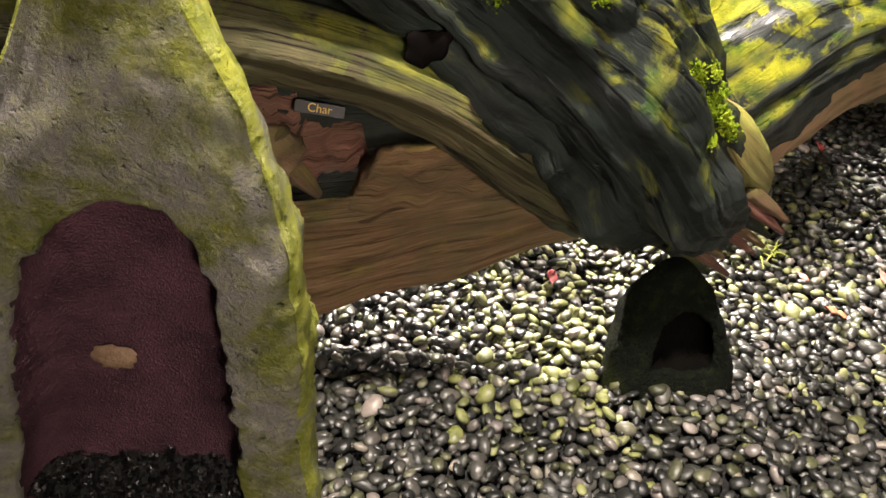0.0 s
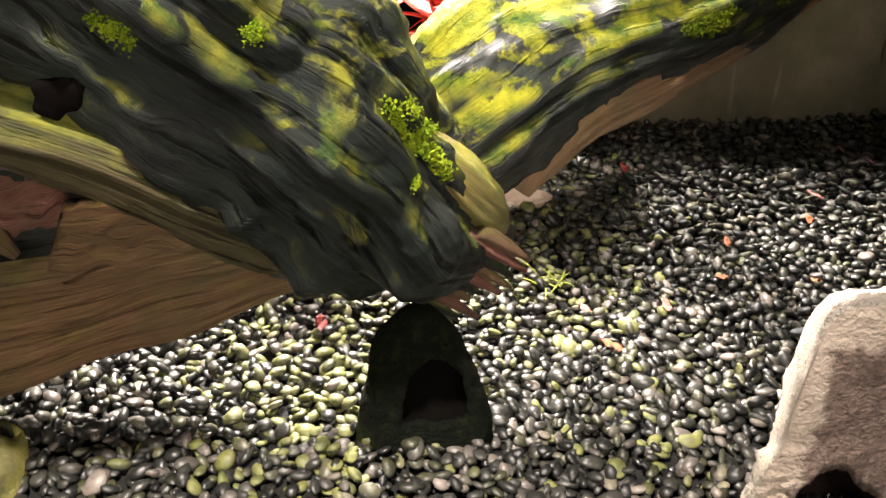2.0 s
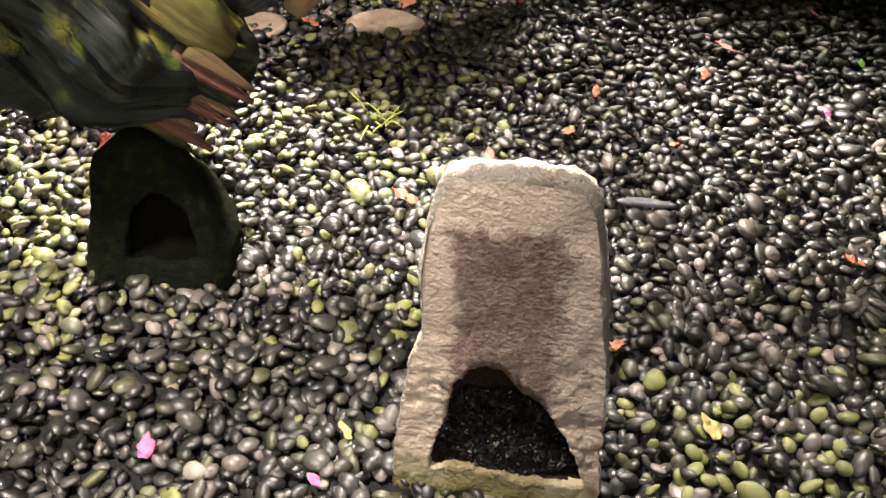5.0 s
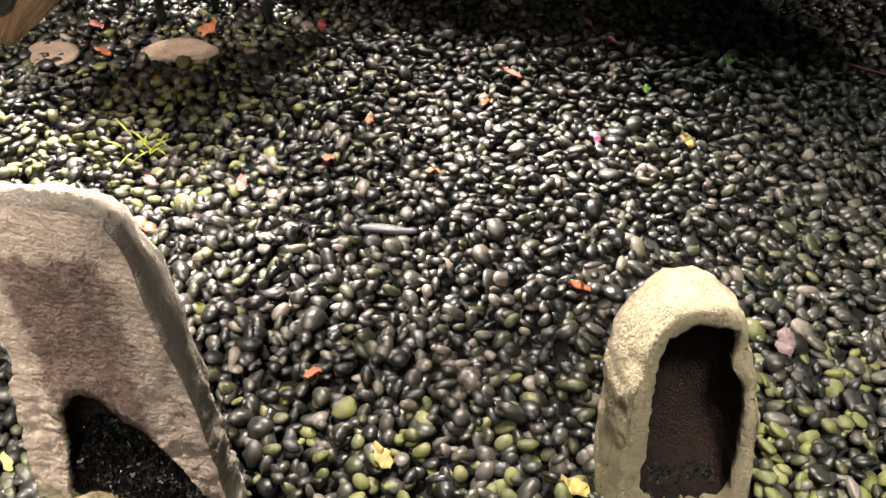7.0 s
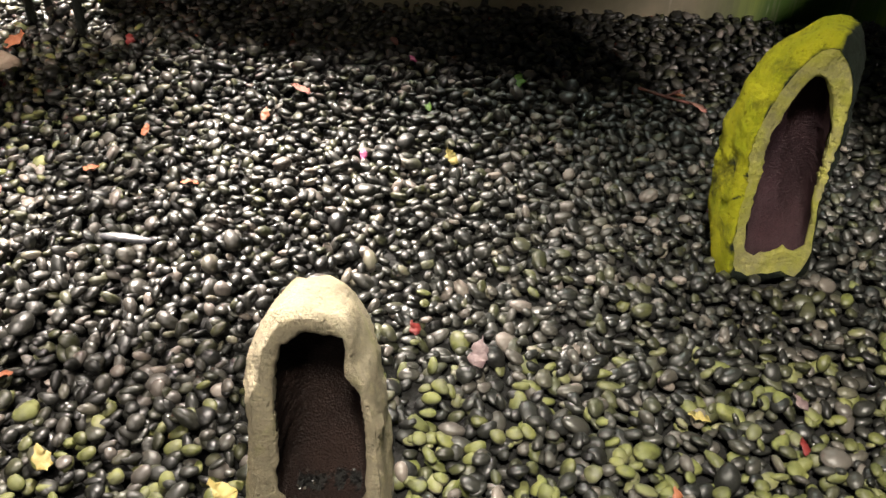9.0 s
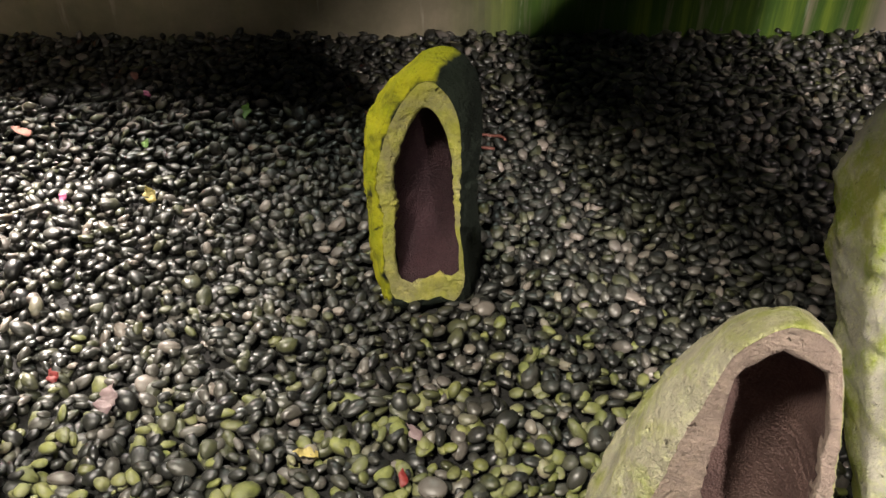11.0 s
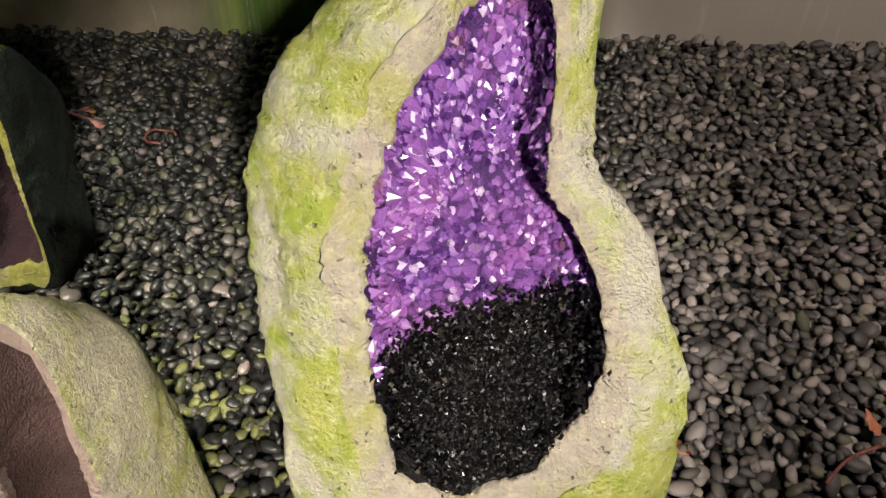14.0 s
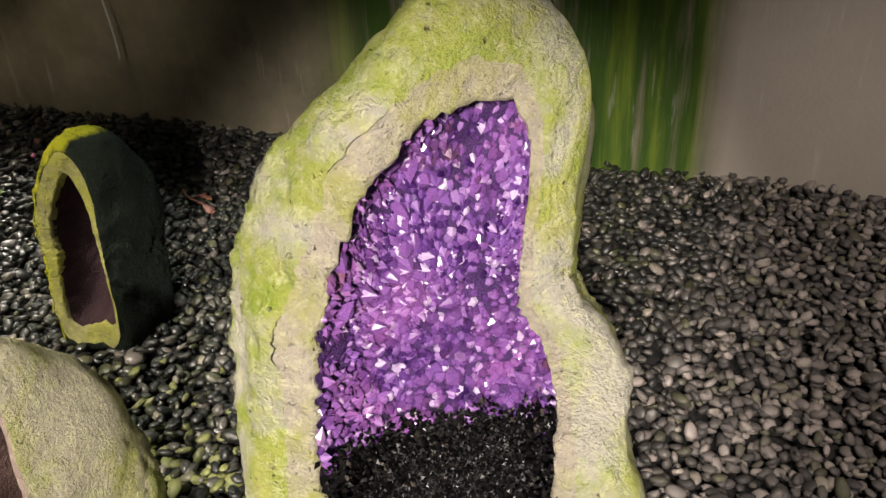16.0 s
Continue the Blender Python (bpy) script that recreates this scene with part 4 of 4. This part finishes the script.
def scatter_pebbles():
    rng = random.Random(11)
    near, far, single = [], [], []
    step = 0.0262
    for j in range(int(3.05 / step)):
        for i in range(int(6.6 / step)):
            for layer in (0, 1):
                if layer and rng.random() > 0.45:
                    continue
                x = -1.0 + (i + 0.5 * (j % 2)) * step + rng.uniform(-0.013, 0.013)
                y = 0.85 + j * step + rng.uniform(-0.013, 0.013)
                if y > 3.06 + 0.158 * (x - 0.9) + 0.02 or (x < -0.3 and y > 2.2) or any((x - a) ** 2 + (y - b) ** 2 < c * c for a, b, c in BASES):
                    continue
                moss = 0.0
                for a, b, c, s in MOSS_SPOTS:
                    moss += s * math.exp(-((x - a) ** 2 + (y - b) ** 2) / (c * c))
                moss = 1.0 if rng.random() < moss * 0.5 else (0.35 * rng.random() if rng.random() < 0.25 else 0.0)
                dry = min(1.0, max(0.0, (x - 4.1) / 0.3))
                long = rng.uniform(0.0125, 0.0215) * (1.0 + 0.35 * (rng.random() < 0.12))
                wide, thick = long * rng.uniform(0.55, 0.88), long * rng.uniform(0.3, 0.5)
                z = (0.005 if layer else -0.011) + 0.5 * thick + rng.uniform(0, 0.008) + 0.012 * noise.noise(Vector((x * 2.5, y * 2.5, 1)))
                m = Matrix.LocRotScale((x, y, z), Euler((rng.gauss(0, 0.34), rng.gauss(0, 0.34), rng.uniform(0, 6.28))), (long, wide, thick))
                row = (rng.randrange(14), m, rng.random() ** 1.15, moss * rng.uniform(0.6, 1.0), dry)
                if layer and 1.0 < y < 1.6 and 1.45 < x < 2.75 and len(single) < 290:
                    single.append(row)
                else:
                    (near if y < 1.95 else far).append(row)
    for name, rows, shapes in (("pebbles_near", near, NEAR), ("pebbles_far", far, FAR)):
        vs, fs, base = [], [], 0
        tone, moss, dry = [], [], []
        for k, m, a, b, c in rows:
            v, f = shapes[k]
            vs.append(v @ np.array(m.to_3x3()).T + np.array(m.translation))
            fs.append(f + base)
            base += len(v)
            tone.append(np.full(len(v), a)), moss.append(np.full(len(v), b)), dry.append(np.full(len(v), c))
        vs, fs = np.concatenate(vs), np.concatenate(fs)
        me = bpy.data.meshes.new("pebble_bed")
        me.vertices.add(len(vs)), me.loops.add(fs.size), me.polygons.add(len(fs))
        me.vertices.foreach_set("co", vs.ravel().astype(np.float32))
        me.loops.foreach_set("vertex_index", fs.ravel().astype(np.int32))
        me.polygons.foreach_set("loop_start", np.arange(0, fs.size, 3, dtype=np.int32))
        me.polygons.foreach_set("use_smooth", np.ones(len(fs), bool))
        for key, val in (("tone", tone), ("moss", moss), ("dry", dry)):
            me.attributes.new(key, "FLOAT", "POINT").data.foreach_set("value", np.concatenate(val).astype(np.float32))
        me.materials.append(M_PEBBLE)
        me.update()
        ob = new("pebble_bed", me)
        ob.parent = ground
        tagged(ob, "dark wet river pebbles with some moss", kind="stuff")
    shared = []
    for k in range(14):
        for mossy_one in (0.0, 1.0):
            me = mesh_of("pebble", NEAR[k][0], [tuple(int(i) for i in f) for f in NEAR[k][1]], M_PEBBLE_ONE)
            for key, val in (("moss", mossy_one), ("dry", 0.0)):
                me.attributes.new(key, "FLOAT", "POINT").data.foreach_set("value", np.full(len(NEAR[k][0]), val, np.float32))
            shared.append(me)
    for k, m, a, b, c in single:
        ob = new("pebble", shared[2 * k + (1 if b > 0.5 else 0)])
        ob.parent = ground
        ob.matrix_local = m


scatter_pebbles()

# ---- plants behind the trunk ----
M_RED_LEAF = plain_material("red_leaf", (0.5, 0.02, 0.012), (0.75, 0.1, 0.06), 18.0, 0.4)
M_LIME_LEAF = plain_material("lime_leaf", (0.2, 0.34, 0.02), (0.5, 0.58, 0.06), 14.0, 0.45)
M_GRASS = plain_material("yellow_grass", (0.22, 0.32, 0.03), (0.5, 0.5, 0.08), 40.0, 0.5)


def blade(long, wide, bend, fold=0.25, seg=7):
    """A leaf: a tapered, folded and bent blade with some thickness."""
    top, verts = [], []
    for i in range(seg + 1):
        t = i / seg
        w = wide * math.sin(math.pi * min(1.0, 0.08 + 0.92 * t) ** 0.8) * 0.5 + 0.0006
        y, z = long * t * (1 - 0.2 * bend * t), bend * long * t * t
        top += [(-w, y, z + fold * w), (0, y, z), (w, y, z + fold * w)]
    verts = top + [(x, y, z - 0.0012) for x, y, z in top]
    m = len(top)
    faces = [f for i in range(seg) for f in ((3 * i, 3 * i + 1, 3 * i + 4, 3 * i + 3), (3 * i + 1, 3 * i + 2, 3 * i + 5, 3 * i + 4))]
    faces += [tuple(m + q for q in reversed(f)) for f in faces]
    for i in range(seg):
        faces += [(3 * i + 3, m + 3 * i + 3, m + 3 * i, 3 * i), (3 * i + 2, m + 3 * i + 2, m + 3 * i + 5, 3 * i + 5)]
    return verts, faces


def leafy_plant(name, place, tall, count, leaf_mat, label, seed, size):
    rng = random.Random(seed)
    top = holder(name, pose(*place), label, "plant")
    tube("stem", [(0, 0, -0.02, 0.014), (0.01, 0, tall * 0.5, 0.011), (0, 0.01, tall, 0.006)], M_WOOD_DARK, top, 10, 5, 0.1, 0.002, seed)
    shapes = [mesh_of("leaf", *blade(size * k, size * 0.45 * k, b), leaf_mat) for k, b in ((1, -0.5), (0.8, -0.2), (1.15, -0.8))]
    for k in range(count):
        ob = new("leaf", shapes[k % 3])
        ob.parent = top
        ob.matrix_local = pose(0, 0, tall * (0.35 + 0.65 * (k + 0.5) / count), rng.uniform(5, 60), rng.uniform(-25, 25), 137.5 * k + rng.uniform(-20, 20))


leafy_plant("red_leaved_plant", (0.6, 2.74, 0), 0.55, 34, M_RED_LEAF, "garden plant with bright red leaves behind the driftwood", 1, 0.17)
leafy_plant("red_leaved_plant", (0.38, 2.8, 0), 0.5, 30, M_RED_LEAF, "garden plant with bright red leaves behind the driftwood", 5, 0.16)
leafy_plant("red_leaved_plant", (0.73, 2.72, 0), 0.66, 44, M_RED_LEAF, "garden plant with bright red leaves behind the driftwood", 11, 0.16)
leafy_plant("red_leaved_plant", (0.86, 2.9, 0), 0.7, 40, M_RED_LEAF, "garden plant with bright red leaves behind the driftwood", 12, 0.16)
leafy_plant("green_plant", (1.02, 2.8, 0), 0.72, 40, M_LIME_LEAF, "lime-green leafy plant behind the driftwood", 13, 0.18)
leafy_plant("green_plant", (0.14, 2.62, 0), 0.6, 34, M_LIME_LEAF, "lime-green leafy plant behind the driftwood", 2, 0.19)
leafy_plant("green_plant", (0.85, 2.82, 0), 0.5, 26, M_LIME_LEAF, "lime-green leafy plant behind the driftwood", 3, 0.16)

# ---- grass tuft, flat stones, fallen leaves ----
tuft = holder("grass_tuft", pose(0.945, 2.12, 0.005), "small yellow-green grass tuft among the pebbles", "grass")
rng_t = random.Random(8)
grass_shape = [mesh_of("grass_blade", *blade(0.05 * k, 0.004, -0.5, 0.3, 5), M_GRASS) for k in (0.7, 1.0, 1.3)]
for k in range(20):
    ob = new("grass_blade", grass_shape[k % 3])
    ob.parent = tuft
    ob.matrix_local = pose(rng_t.gauss(0, 0.022), rng_t.gauss(0, 0.018), 0, rng_t.uniform(5, 65), 0, rng_t.uniform(0, 360))

M_SANDSTONE = plain_material("tan_flagstone", (0.2, 0.14, 0.1), (0.34, 0.26, 0.2), 24.0, 0.7, 0.6, 0.006)
M_SLATE = plain_material("grey_slate", (0.08, 0.085, 0.1), (0.17, 0.17, 0.19), 30.0, 0.35)


def flat_stone(name, place, long, wide, thick, turn, mat, label):
    v, f = pebble_shape(int(long * 1000), 9, 18)
    v = v * np.array([long / 2, wide / 2, thick / 2])
    v[:, 2] = np.clip(v[:, 2], -thick * 0.32, thick * 0.32)
    v = [Vector(p) * (1 + 0.08 * noise.noise(Vector(p) * 40)) for p in v]
    ob = new(name, mesh_of(name, v, [tuple(int(i) for i in q) for q in f], mat))
    ob.matrix_world = pose(*place, 2, -2, turn)
    return tagged(ob, label, "stone")


flat_stone("flat_stone", (0.86, 2.56, 0.012), 0.2, 0.12, 0.035, 10, M_SANDSTONE, "flat tan stone lying among the pebbles")
flat_stone("flat_stone", (0.53, 2.47, 0.012), 0.17, 0.12, 0.035, -15, M_SANDSTONE, "flat tan stone lying among the pebbles")
flat_stone("slate_chip", (1.575, 1.945, 0.016), 0.115, 0.026, 0.018, 6, M_SLATE, "long grey slate chip on the pebbles")

LEAF_TONES = {
    "rust": ((0.26, 0.075, 0.03), (0.42, 0.16, 0.08), "curled rust-brown leaf"),
    "rose": ((0.42, 0.14, 0.12), (0.6, 0.3, 0.24), "faded rose-pink leaf"),
    "red": ((0.14, 0.01, 0.012), (0.28, 0.04, 0.035), "small red leaf"),
    "gold": ((0.4, 0.3, 0.07), (0.55, 0.45, 0.18), "yellow curled leaf"),
    "green": ((0.08, 0.2, 0.02), (0.16, 0.3, 0.04), "bright green leaf"),
    "pink": ((0.5, 0.05, 0.22), (0.65, 0.2, 0.35), "magenta petal"),
    "plum": ((0.13, 0.08, 0.09), (0.3, 0.22, 0.22), "grey-purple withered leaf"),
}
LEAF_MATS = {k: plain_material(k + "_leaf_dry", a, b, 45.0, 0.55) for k, (a, b, _) in LEAF_TONES.items()}
FALLEN = [
    (1.1, 1.834, 0.065, 80, "rust"), (1.034, 1.985, 0.035, 60, "rose"), (1.2, 2.735, 0.045, 20, "red"), (1.775, 2.61, 0.06, 100, "rose"),
    (1.7, 2.457, 0.04, 10, "rust"), (1.646, 2.165, 0.045, 140, "rust"), (1.23, 2.0, 0.045, 15, "rose"),
    (0.69, 2.485, 0.055, 85, "rust"), (0.88, 2.63, 0.075, -30, "rust"), (2.21, 2.375, 0.055, 40, "gold"), (2.245, 1.8, 0.034, 35, "red"),
    (2.37, 1.745, 0.06, 0, "plum"), (2.31, 2.775, 0.05, 10, "green"), (2.01, 2.84, 0.03, 60, "pink"), (0.807, 1.13, 0.045, 10, "pink"),
    (2.965, 1.67, 0.034, 25, "red"), (2.81, 2.77, 0.05, 80, "rose"), (2.007, 1.843, 0.05, 95, "rust"), (1.72, 1.36, 0.05, 50, "gold"),
    (1.99, 2.35, 0.03, 15, "pink"), (1.1, 1.14, 0.03, 70, "pink"), (1.395, 2.17, 0.05, 170, "rust"), (1.44, 2.32, 0.035, 10, "rust"), (2.1, 2.6, 0.03, 20, "green"), (4.378, 1.971, 0.075, 95, "rust"), (4.728, 2.081, 0.05, 30, "rust"), (2.04, 1.373, 0.055, 80, "gold"), (0.382, 1.867, 0.05, 20, "red"), (1.936, 2.926, 0.035, 50, "rose"), (2.75, 2.841, 0.045, 130, "rust"), (1.121, 1.234, 0.035, 40, "gold"), (1.547, 1.541, 0.045, 160, "rust"), (2.746, 1.521, 0.03, 20, "rust"), (2.975, 1.774, 0.04, 60, "plum"), (2.799, 1.711, 0.05, 110, "gold"), (0.6, 2.62, 0.05, 75, "rose"),
]
for x, y, size, turn, tone in FALLEN:
    crumple, quads = blade(size, size * 0.55, 0.3, 0.4, 9)
    crumple = [Vector(p) + Vector((noise.noise(Vector(p) * 90 + Vector((x, y, 0)) * 50), noise.noise(Vector(p) * 90 + Vector((y, x, 5)) * 50), 1.3 * abs(noise.noise(Vector((p[0], p[1], 0)) * 70 + Vector((x, y, 9)) * 50)))) * size * 0.16 for p in crumple]
    ob = new("fallen_leaf", mesh_of("fallen_leaf", crumple, quads, LEAF_MATS[tone]))
    ob.matrix_world = pose(x, y, 0.017, 6, 8, turn)
    tagged(ob, LEAF_TONES[tone][2] + " lying on the pebbles", "leaf", "fallen leaves")

M_TWIG = plain_material("red_twig", (0.1, 0.03, 0.025), (0.2, 0.07, 0.05), 50.0, 0.6)
twig = holder("twig", pose(2.7, 2.8, 0.02), "thin reddish twig on the pebbles", "twig")
tube("stem", [(-0.07, 0.05, 0, 0.0025), (0, 0.0, 0.012, 0.0025), (0.09, -0.01, 0.004, 0.0018)], M_TWIG, twig, 6, 6, 0.1, 0.0005, 1.0)
tube("side_shoot", [(0.0, 0, 0.012, 0.0018), (0.04, 0.03, 0.02, 0.0012)], M_TWIG, twig, 6, 4, 0.1, 0.0004, 2.0)
stick = holder("twig", pose(4.666, 1.997, 0.024, 0, 0, 40), "thin reddish twig on the pebbles", "twig")
tube("stem", [(-0.07, -0.01, 0, 0.003), (0, 0.006, 0.006, 0.003), (0.08, 0.0, 0.004, 0.002)], M_TWIG, stick, 6, 6, 0.1, 0.0005, 4.0)
curl = holder("curled_tendril", pose(2.983, 2.752, 0.02), "thin curled brown tendril lying on the pebbles", "twig")
tube("stem", [(0.045 * math.cos(a) * (1 - 0.03 * a), 0.035 * math.sin(a), 0.004 + 0.004 * math.sin(3 * a), 0.0016) for a in np.linspace(0.3, 5.2, 9)], M_TWIG, curl, 6, 4, 0.1, 0.0003, 5.0)

# ---- small sign in the hollow of the trunk ----
M_SIGN = plain_material("sign_board", (0.012, 0.01, 0.01), (0.03, 0.022, 0.02), 40.0, 0.5)
M_LETTER = plain_material("sign_letters", (0.75, 0.42, 0.03), (0.85, 0.55, 0.06), 60.0, 0.5)
sign = holder("small_sign", LEFT @ pose(-0.265, 1.86, 0.592, 62, 8, 0), "small dark sign with yellow letters in the driftwood hollow", "sign")


def box(name, sx, sy, sz, mat, parent, at=(0, 0, 0)):
    bm = bmesh.new()
    bmesh.ops.create_cube(bm, size=1.0)
    bmesh.ops.scale(bm, vec=(sx, sy, sz), verts=bm.verts)
    bmesh.ops.bevel(bm, geom=bm.edges[:], offset=min(sx, sy, sz) * 0.2, segments=1, affect="EDGES")
    bmesh.ops.translate(bm, vec=at, verts=bm.verts)
    me = bpy.data.meshes.new(name)
    bm.to_mesh(me), bm.free()
    me.materials.append(mat)
    return part_mesh(name, me, parent)


box("board", 0.1, 0.026, 0.006, M_SIGN, sign)
font = bpy.data.curves.new("lettering", "FONT")
font.body, font.size, font.extrude, font.align_x, font.align_y = "Char", 0.024, 0.0008, "CENTER", "CENTER"
wording = new("lettering_source", font)
letters = bpy.data.meshes.new_from_object(wording.evaluated_get(bpy.context.evaluated_depsgraph_get()))
bpy.data.objects.remove(wording)
letters.materials.clear()
letters.materials.append(M_LETTER)
lettering = part_mesh("lettering", letters, sign, "yellow letters")
lettering.location = (0, 0, 0.0042)

# a pale dry root hanging down the wall
M_ROOT = plain_material("dry_root", (0.5, 0.48, 0.4), (0.7, 0.68, 0.6), 60.0, 0.7)
root = holder("hanging_root", pose(0, 0, 0), "thin pale dry root hanging on the concrete wall", "root")
tube("strand", [(2.088, 3.203, 0.611, 0.0022), (2.107, 3.207, 0.454, 0.0022), (2.119, 3.209, 0.350, 0.0022), (2.123, 3.210, 0.241, 0.0022)], M_ROOT, root, 6, 6, 0.1, 0.0003, 1.0)
